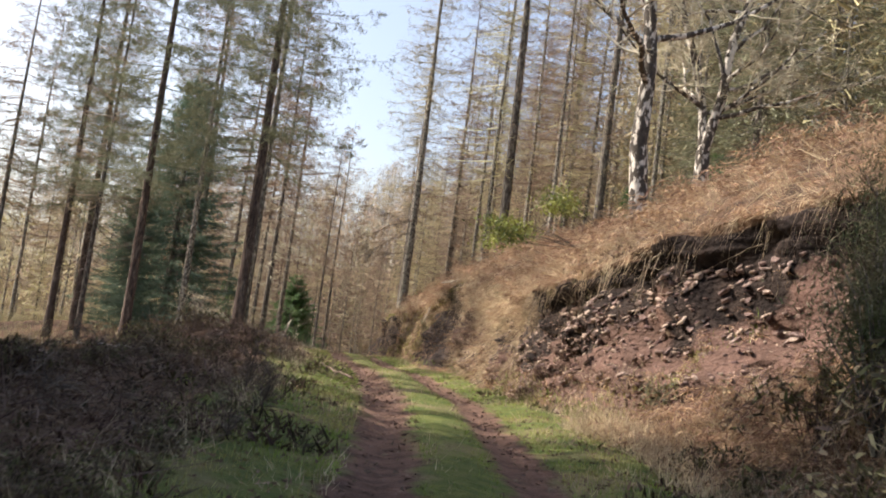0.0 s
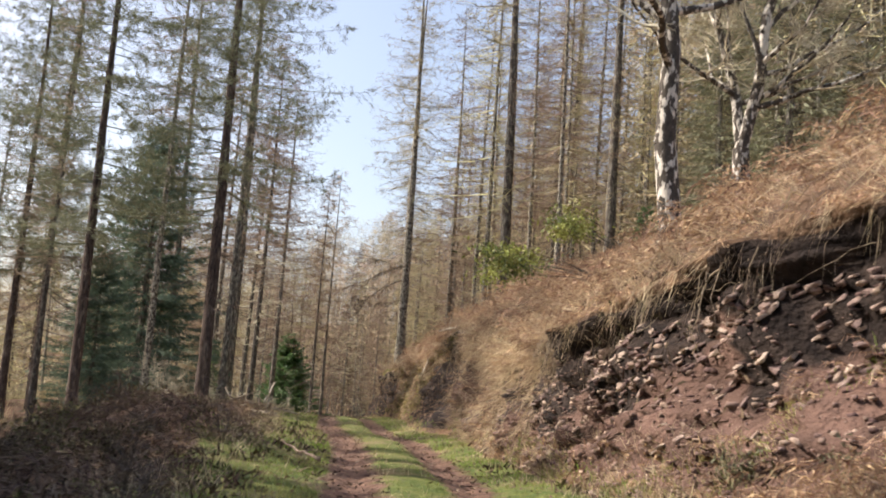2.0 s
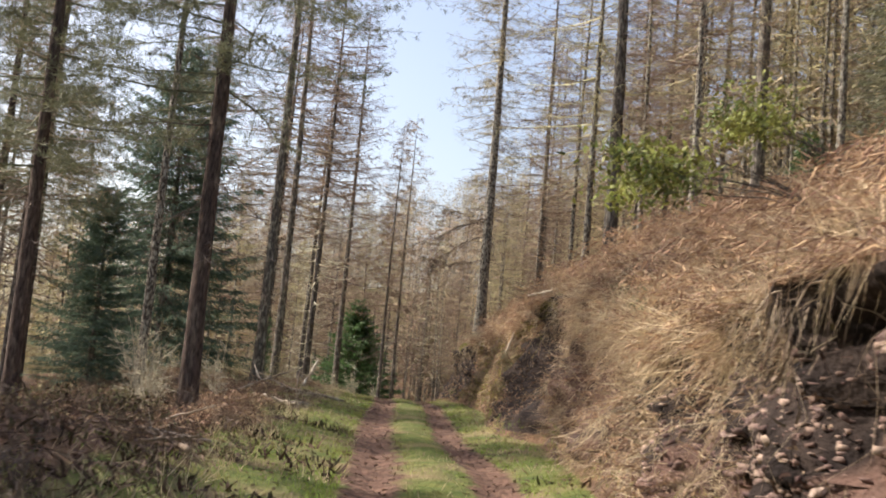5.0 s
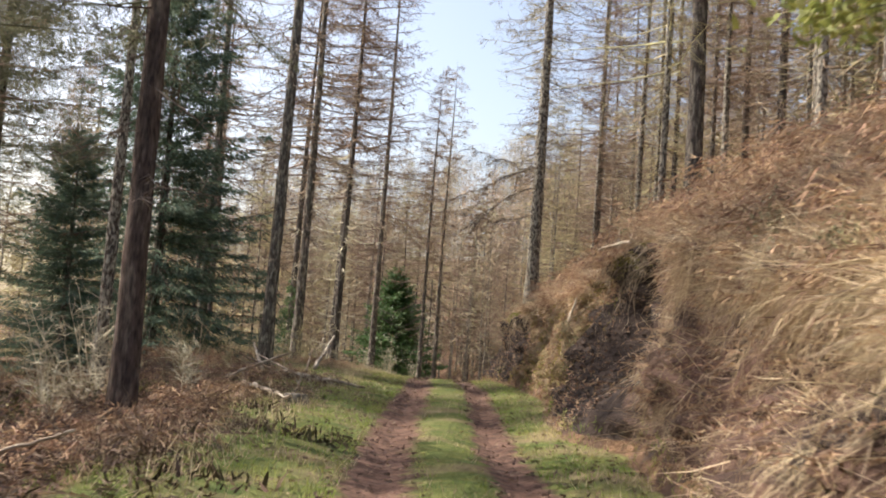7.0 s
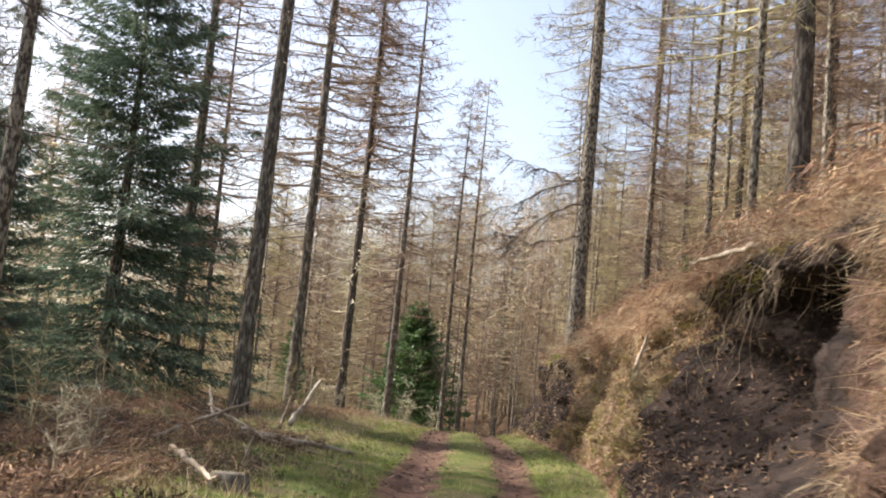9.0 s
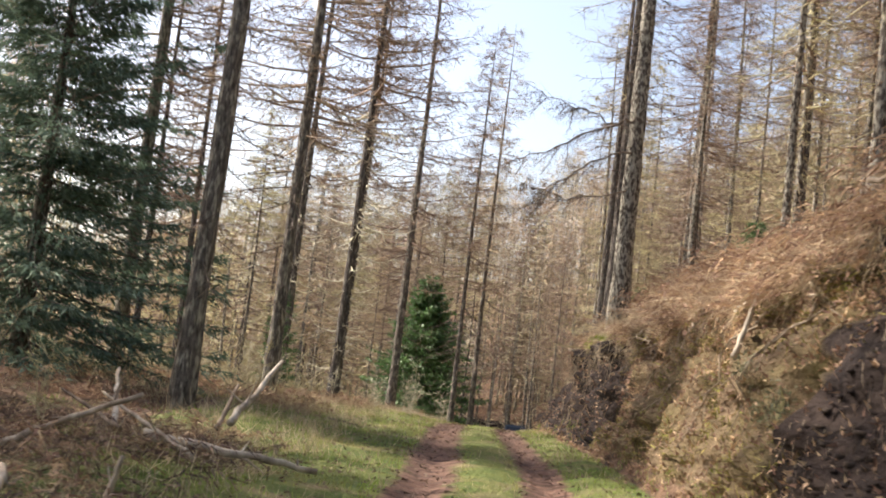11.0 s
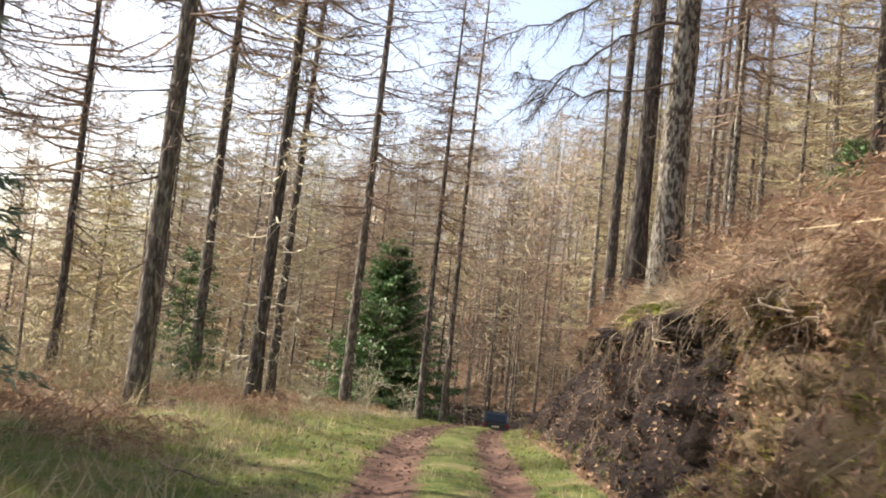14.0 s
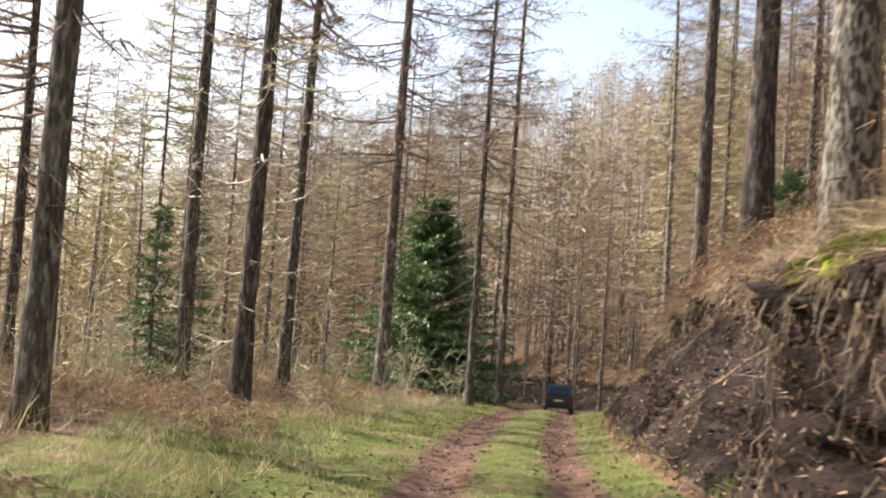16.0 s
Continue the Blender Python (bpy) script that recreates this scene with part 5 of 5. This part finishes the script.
# roots hanging from the cut edge
for i in range(54):
    y = rng.choice([rng.uniform(15, 26), rng.uniform(40.5, 46), rng.uniform(57, 72)])
    o = on_bank([y], [rng.uniform(4.8, 6.6)])[0]
    ln = rng.uniform(0.35, 1.2) * (1.2 if y > 50 else 1)
    root = thing("root", o, "pale tree root hanging out of the cut bank", "root", "hanging roots")
    q = np.linspace(0, 1, 7)[:, None]
    P = np.concatenate([-0.22 * np.sin(q * 1.8) + rng.normal(0, 0.03, (7, 1)), rng.normal(0, 0.18) * q + rng.normal(0, 0.03, (7, 1)), -ln * q ** 1.2], 1)
    P[0] = [0.12, 0, 0.02]
    g = Geo()
    g.tube(P, rng.uniform(0.004, 0.015) * (1 - 0.7 * q[:, 0]), 5, 0.05, False)
    m = 6
    S = P[rng.integers(1, 7, m)]
    g.blades(S, unit(rng.normal(size=(m, 3)) + [-0.3, 0, -1.0]) * rng.uniform(0.1, 0.4, (m, 1)), 0.008)
    tagged(part("strand", g, ROOT, root), kind="stuff")

# longer roots that follow the face down
for y0, y1, n, ra, rb in ((57.5, 61.5, 5, 0.008, 0.018), (61.5, 73, 14, 0.010, 0.026), (46, 55, 12, 0.01, 0.024), (40.3, 44.5, 5, 0.005, 0.010), (15, 25.5, 12, 0.003, 0.007), (36, 38, 3, 0.006, 0.012)):
    for i in range(n):
        y, u0 = rng.uniform(y0, y1), rng.uniform(4.6, 5.6)
        u1 = u0 - rng.uniform(1.5, 4.5)
        m = 12
        q = np.linspace(0, 1, m)
        yy = y + rng.normal(0, 0.7) * q ** 1.5 + np.cumsum(rng.normal(0, 0.045, m))
        P = on_bank(yy, u0 + (u1 - u0) * q) + np.stack([-0.05 - 0.10 * np.sin(q * 3.1) * rng.uniform(0.2, 1), 0 * q, rng.normal(0, 0.015, m)], 1)
        root = thing("root", P[0], "pale bare tree root running down the cut bank", "root", "roots on the bank")
        g = Geo()
        g.tube(P - P[0], rng.uniform(ra, rb) * (1 - 0.72 * q), 6, 0.08, False)
        for k in range(2):
            j = int(rng.integers(3, m - 2))
            b = np.cumsum(np.concatenate([[[0, 0, 0]], rng.normal(0, 0.05, (5, 3)) + [-0.03, rng.choice([-0.06, 0.06]), -0.13]]), 0)
            g.tube(P[j] - P[0] + b, 0.4 * ra * np.linspace(1, 0.3, 6) * 1.6, 4, 0, False)
        tagged(part("strand", g, ROOT, root), kind="stuff")

# moss cushion on the corner of the bank
for y, r in ((60.2, 0.5), (61.3, 0.4), (59.0, 0.34)):
    p = on_bank([y], [7.0])[0] + [0.24, 0, 0.0]
    ms = thing("moss_cushion", p, "bright green moss cushion on the bank edge", "moss", "moss cushions")
    g = Geo()
    n = 2600
    v = unit(rng.normal(size=(n, 3)))
    v[:, 2] = np.abs(v[:, 2])
    g.blades(v * [r, r * 1.5, r * 0.4] * 0.9, unit(v + rng.normal(0, 0.4, (n, 3))) * rng.uniform(0.04, 0.10, (n, 1)), 0.02)
    t = np.linspace(0, 1, 5)
    g.tube(np.stack([t * 0, t * 0, -0.12 + t * r * 0.48], 1), r * np.sqrt(np.clip(1.02 - t ** 2, 0, 1)), 14, 0.06)
    part("cushion", g, MOSS, ms)


# ---- the car ahead ----
def plain(name, base, rough=0.4, metal=0.0, coat=0.0):
    m = bpy.data.materials.new(name)
    m.use_nodes = True
    b = m.node_tree.nodes["Principled BSDF"]
    b.inputs["Base Color"].default_value = (*base, 1)
    b.inputs["Roughness"].default_value, b.inputs["Metallic"].default_value, b.inputs["Coat Weight"].default_value = rough, metal, coat
    return m


def boxy(name, sections, mat, parent, bevel=0.03, label=""):
    """A lofted, bevelled body: sections of (y, half width, z low, z high)."""
    bm = bmesh.new()
    rings = [[bm.verts.new((sx * w, y, z)) for sx, z in ((-1, a), (1, a), (1, b), (-1, b))] for y, w, a, b in sections]
    for r0, r1 in zip(rings, rings[1:]):
        for i in range(4):
            bm.faces.new((r0[i], r0[(i + 1) % 4], r1[(i + 1) % 4], r1[i]))
    bm.faces.new(rings[0][::-1])
    bm.faces.new(rings[-1])
    bmesh.ops.recalc_face_normals(bm, faces=bm.faces)
    if bevel:
        bmesh.ops.bevel(bm, geom=bm.edges[:], offset=bevel, segments=2, affect="EDGES")
    me = bpy.data.meshes.new(name)
    bm.to_mesh(me)
    bm.free()
    me.materials.append(mat)
    ob = new(name, me)
    ob.parent = parent
    return tagged(ob, label) if label else ob


def wheel(parent, x, y):
    t, r = Geo(), Geo()
    a = np.array([-0.12, -0.1, 0.1, 0.12])
    t.tube(np.stack([a, a * 0, a * 0], 1), [0.30, 0.36, 0.36, 0.30], 20)
    ob = part("wheel", t, RUBBER, parent)
    ob.location = (x, y, 0.36)
    r.tube(np.array([[-0.13, 0, 0], [0.13, 0, 0]]), [0.2, 0.2], 16)
    part("rim", r, STEEL, ob, "grey steel rim")


PAINT, GLASS, RUBBER = plain("car_paint", (0.035, 0.045, 0.06), 0.35, 0.3, 0.6), plain("dark_glass", (0.02, 0.025, 0.03), 0.08), plain("tyre_rubber", (0.02, 0.02, 0.02), 0.85)
STEEL, RED, PLATE, TRIM = plain("steel", (0.4, 0.4, 0.42), 0.4, 0.9), plain("tail_red", (0.35, 0.02, 0.02), 0.25), plain("plate", (0.75, 0.72, 0.5), 0.5), plain("trim", (0.03, 0.03, 0.03), 0.7)
CY = 121.5
car = thing("car", (float(xc(CY)), CY, float(zt(CY)) + 0.0), "dark blue estate off-roader seen from behind on the track", "car")
car.rotation_euler = (radians(-2.5), 0, radians(5))
boxy("body", [(-2.15, 0.80, 0.42, 1.05), (-2.05, 0.88, 0.38, 1.10), (1.2, 0.90, 0.38, 1.10), (2.1, 0.86, 0.40, 1.02), (2.25, 0.78, 0.45, 0.9)], PAINT, car, 0.05)
boxy("cabin", [(-2.08, 0.80, 1.06, 1.10), (-1.92, 0.72, 1.06, 1.78), (0.35, 0.72, 1.06, 1.80), (1.15, 0.78, 1.06, 1.12)], PAINT, car, 0.04)
boxy("rear_window", [(-2.10, 0.62, 1.16, 1.20), (-1.945, 0.60, 1.16, 1.66), (-1.90, 0.58, 1.18, 1.64)], GLASS, car, 0.0, "dark tinted rear window")
for sx in (-1, 1):
    side = boxy("side_window", [(-1.7, 0.012, 1.16, 1.66), (0.3, 0.012, 1.16, 1.66)], GLASS, car, 0.0)
    side.location.x = sx * 0.735
    lamp = boxy("tail_lamp", [(-2.18, 0.07, 0.75, 1.05), (-2.08, 0.07, 0.75, 1.05)], RED, car, 0.01, "red tail lamp")
    lamp.location.x = sx * 0.76
    rail = boxy("roof_rail", [(-1.6, 0.02, 1.80, 1.85), (0.2, 0.02, 1.80, 1.85)], TRIM, car, 0.008)
    rail.location.x = sx * 0.6
    for y in (-1.35, 1.4):
        wheel(car, sx * 0.78, y)
boxy("bumper", [(-2.28, 0.78, 0.42, 0.62), (-2.1, 0.86, 0.42, 0.62)], TRIM, car, 0.03)
boxy("number_plate", [(-2.19, 0.26, 0.78, 0.89), (-2.14, 0.26, 0.78, 0.89)], PLATE, car, 0.005, "blank pale number plate")


# ---- stones in the cut ----
def stone_mesh():
    bm = bmesh.new()
    for sx in (-1, 1):
        for sy in (-1, 1):
            for sz in (-1, 1):
                bm.verts.new(np.array([sx, sy, sz]) * rng.uniform(0.5, 1.0, 3) * [0.55, 0.42, 0.24])
    for v in unit(rng.normal(size=(2, 3))):
        bm.verts.new(v * [0.62, 0.5, 0.3])
    r = bmesh.ops.convex_hull(bm, input=bm.verts[:])
    bmesh.ops.delete(bm, geom=[g for g in r["geom_interior"] if isinstance(g, bmesh.types.BMVert)], context="VERTS")
    me = bpy.data.meshes.new("stone")
    bm.to_mesh(me)
    bm.free()
    me.materials.append(STONE)
    return me


shapes = [stone_mesh() for _ in range(10)]
n = 300
bed = rng.uniform(size=n) < 0.72      # the bed of slabs under the dark soil
y = np.where(bed, rng.uniform(16.0, 23.0, n), rng.uniform(14.5, 25.5, n))
u = np.where(bed, rng.uniform(2.1, 3.5, n), rng.uniform(0.6, 3.2, n))
P = on_bank(y, u)
for i in range(n):
    ob = new("stone", shapes[i % 10])
    k = rng.uniform(0.075, 0.145) * (1.15 if bed[i] else 1)
    ob.matrix_world = pose(*P[i], rng.normal(0, 14), rng.normal(-34, 14), 0) @ pose(0, 0, 0, 0, 0, rng.uniform(0, 360)) @ Matrix.Diagonal((k * 1.5, k * 1.3, k * 0.8, 1))
    ob.parent = ground
# the smaller scree, too small to pick apart
g = Geo()
n = 6400
y = rng.uniform(13.5, 27.5, n)
u = rng.uniform(0.0, 3.3, n)
keep = wave(y, u * 1.5, 1.9, 0.9) + 0.5 * wave(y, u * 2, 4.0, 2.0) > rng.uniform(-0.9, 0.55, n)
P = on_bank(y[keep], u[keep]) + [0.012, 0, 0]
for i in range(len(P)):
    me = shapes[i % 10]
    V = np.array([v.co for v in me.vertices]) * (0.03 + 0.10 * rng.uniform() ** 2.4) * rng.uniform(0.5, 1.6, 3) * [1.15, 1.0, 0.8]
    a = rng.uniform(0, 6.28)
    b = rng.normal(0, 0.55)
    V = V @ np.array([[1, 0, 0], [0, math.cos(b), -math.sin(b)], [0, math.sin(b), math.cos(b)]]) @ np.array([[math.cos(a), -math.sin(a), 0], [math.sin(a), math.cos(a), 0], [0, 0, 1]])
    g.add(V + P[i], [list(p.vertices) for p in me.polygons])
stuff("scree", g, SCREE, "small broken red sandstone scree on the cut bank", "scree", False)
# crumbled dark soil on the shaded cuts, its colour kept dark for that shade
g = Geo()
n = 3000
y = np.concatenate([rng.uniform(40, 45.0, 1500), rng.uniform(54, 76, 1500)])
P = on_bank(y, rng.uniform(0.1, 5.2, n))
for i in range(n):
    me = shapes[i % 10]
    V = np.array([v.co for v in me.vertices]) * rng.uniform(0.02, 0.09) * rng.uniform(0.6, 1.6, 3)
    a = rng.uniform(0, 6.28)
    V = V @ np.array([[math.cos(a), -math.sin(a), 0], [math.sin(a), math.cos(a), 0], [0, 0, 1]])
    g.add(V + P[i], [list(p.vertices) for p in me.polygons])
stuff("soil_crumbs", g, SOIL, "crumbled dark brown soil on the cut bank", "soil", False)
# fine roots and fibres over the dark cuts
g = Geo()
for y0, y1, n in ((40.2, 45.6, 1300), (53, 76, 6500), (15, 27, 1500)):
    y = rng.uniform(y0, y1, n)
    y = y[wave(y, y * 0, 2.6, 1.9) + 0.5 * wave(y, y * 0, 7.0, 0.3) > 0.12]
    n = len(y)
    P = on_bank(y, rng.uniform(3.0 if y0 < 30 else 1.2, 6.7, n))
    D = np.stack([rng.normal(-0.16, 0.12, n), rng.normal(0, 0.2, n), -np.ones(n)], 1) * rng.uniform(0.12, 0.6, (n, 1))
    g.blades(P + [-0.02, 0, 0.03], D, rng.uniform(0.005, 0.014, n), np.stack([rng.normal(0.03, 0.05, n), rng.normal(0, 0.06, n), np.zeros(n)], 1))
stuff("root_fibre", g, ROOT, "fine brown roots and fibres hanging from the cut bank", "roots")
# leaf litter and moss patches on the far bank
g, h = Geo(), Geo()
for y0, y1, n, u0, u1 in ((45, 56, 16000, 0, 6.8), (54, 78, 9500, 0, 4.6), (8, 27, 5000, 0, 1.2), (40, 45, 2200, 0, 3.5)):
    y = rng.uniform(y0, y1, n)
    P = on_bank(y, rng.uniform(u0, u1, n))
    g.blades(P + rng.normal(0, 0.02, (n, 3)), unit(rng.normal(size=(n, 3)) + [-0.3, 0, 0.2]) * rng.uniform(0.04, 0.11, (n, 1)), rng.uniform(0.02, 0.045, n))
stuff("leaf_litter", g, BRACKEN, "brown fallen leaves on the bank", "litter")
n = 16000
y = rng.uniform(41.5, 57, n)
u = rng.uniform(0.3, 6.6, n)
u = np.where(y < 44.5, 4 + 0.42 * u, u)
keep = wave(y, u * 1.6, 1.7, 5.1) > 0.05
P = on_bank(y[keep], u[keep])
m = len(P)
h.blades(P, unit(rng.normal(size=(m, 3)) + [-0.7, 0, 0.4]) * rng.uniform(0.04, 0.16, (m, 1)), rng.uniform(0.01, 0.025, m))
stuff("moss", h, MOSS_DULL, "olive moss and short grass on the bank face", "moss")
# long drooping boughs of the larches at the corner
for pts, r in (([(-1.9, 62.5, 10.3), (-2.4, 62.3, 10.1), (-3.35, 62.2, 9.6), (-4.27, 62.2, 9.13), (-4.9, 62.2, 8.87)], 0.045),
               ([(-1.9, 62.5, 9.42), (-2.67, 62.3, 9.19), (-3.36, 62.2, 8.69), (-3.93, 62.2, 8.19), (-4.15, 62.2, 7.64)], 0.04),
               ([(-1.9, 62.5, 8.5), (-2.95, 62.4, 8.14), (-3.89, 62.3, 8.28), (-4.53, 62.2, 8.33)], 0.03),
               ([(-1.9, 62.6, 10.0), (-2.91, 62.6, 10.32), (-3.68, 62.5, 10.53), (-4.75, 62.4, 11.0)], 0.035)):
    b = thing("bough", pts[0], "long drooping bare larch bough with hanging twigs", "branch", "larch boughs")
    P = np.array(pts) - pts[0]
    q = np.linspace(0, 1, 14)
    B = np.stack([np.interp(q, np.linspace(0, 1, len(P)), P[:, k]) for k in range(3)], 1) + rng.normal(0, 0.045, (14, 3))
    B[0] = 0
    g = Geo()
    g.tube(B, 0.7 * r * (1 - 0.85 * q), 6, 0.05, False)
    for k in range(9):
        f = rng.uniform(0.25, 0.9)
        o = np.array([np.interp(f, q, B[:, c]) for c in range(3)])
        e = unit(np.array([rng.normal(-0.7, 0.3), rng.normal(0, 0.6), rng.normal(-0.35, 0.45)])) * rng.uniform(0.4, 1.1)
        T = o + e * np.linspace(0, 1, 5)[:, None] + rng.normal(0, 0.03, (5, 3)) * np.linspace(0, 1, 5)[:, None] - np.array([0, 0, 0.15]) * (np.linspace(0, 1, 5) ** 2)[:, None]
        g.tube(T, 0.011 * np.linspace(1, 0.3, 5), 4, 0, False)
        w = rng.uniform(0.1, 1, 40)
        S = np.stack([np.interp(w, np.linspace(0, 1, 5), T[:, c]) for c in range(3)], 1)
        g.blades(S, unit(e + rng.normal(0, 0.7, (40, 3)) + [0, 0, -0.3]) * rng.uniform(0.1, 0.4, (40, 1)), 0.007)
    n = 160
    w = rng.uniform(0.15, 1, n)
    S = np.stack([np.interp(w, q, B[:, k]) for k in range(3)], 1)
    D = unit(np.stack([rng.normal(-0.35, 0.5, n), rng.normal(0, 0.5, n), rng.normal(-0.75, 0.4, n)], 1)) * rng.uniform(0.15, 0.7, (n, 1))
    g.blades(S, D, rng.uniform(0.006, 0.011, n))
    pick = rng.integers(0, n, n)
    g.blades(S[pick] + D[pick] * rng.uniform(0.3, 0.9, (n, 1)), unit(rng.normal(0, 0.6, (n, 3)) + [0, 0, -0.6]) * rng.uniform(0.08, 0.25, (n, 1)), 0.01)
    part("limb", g, TWIG_GREY, b)
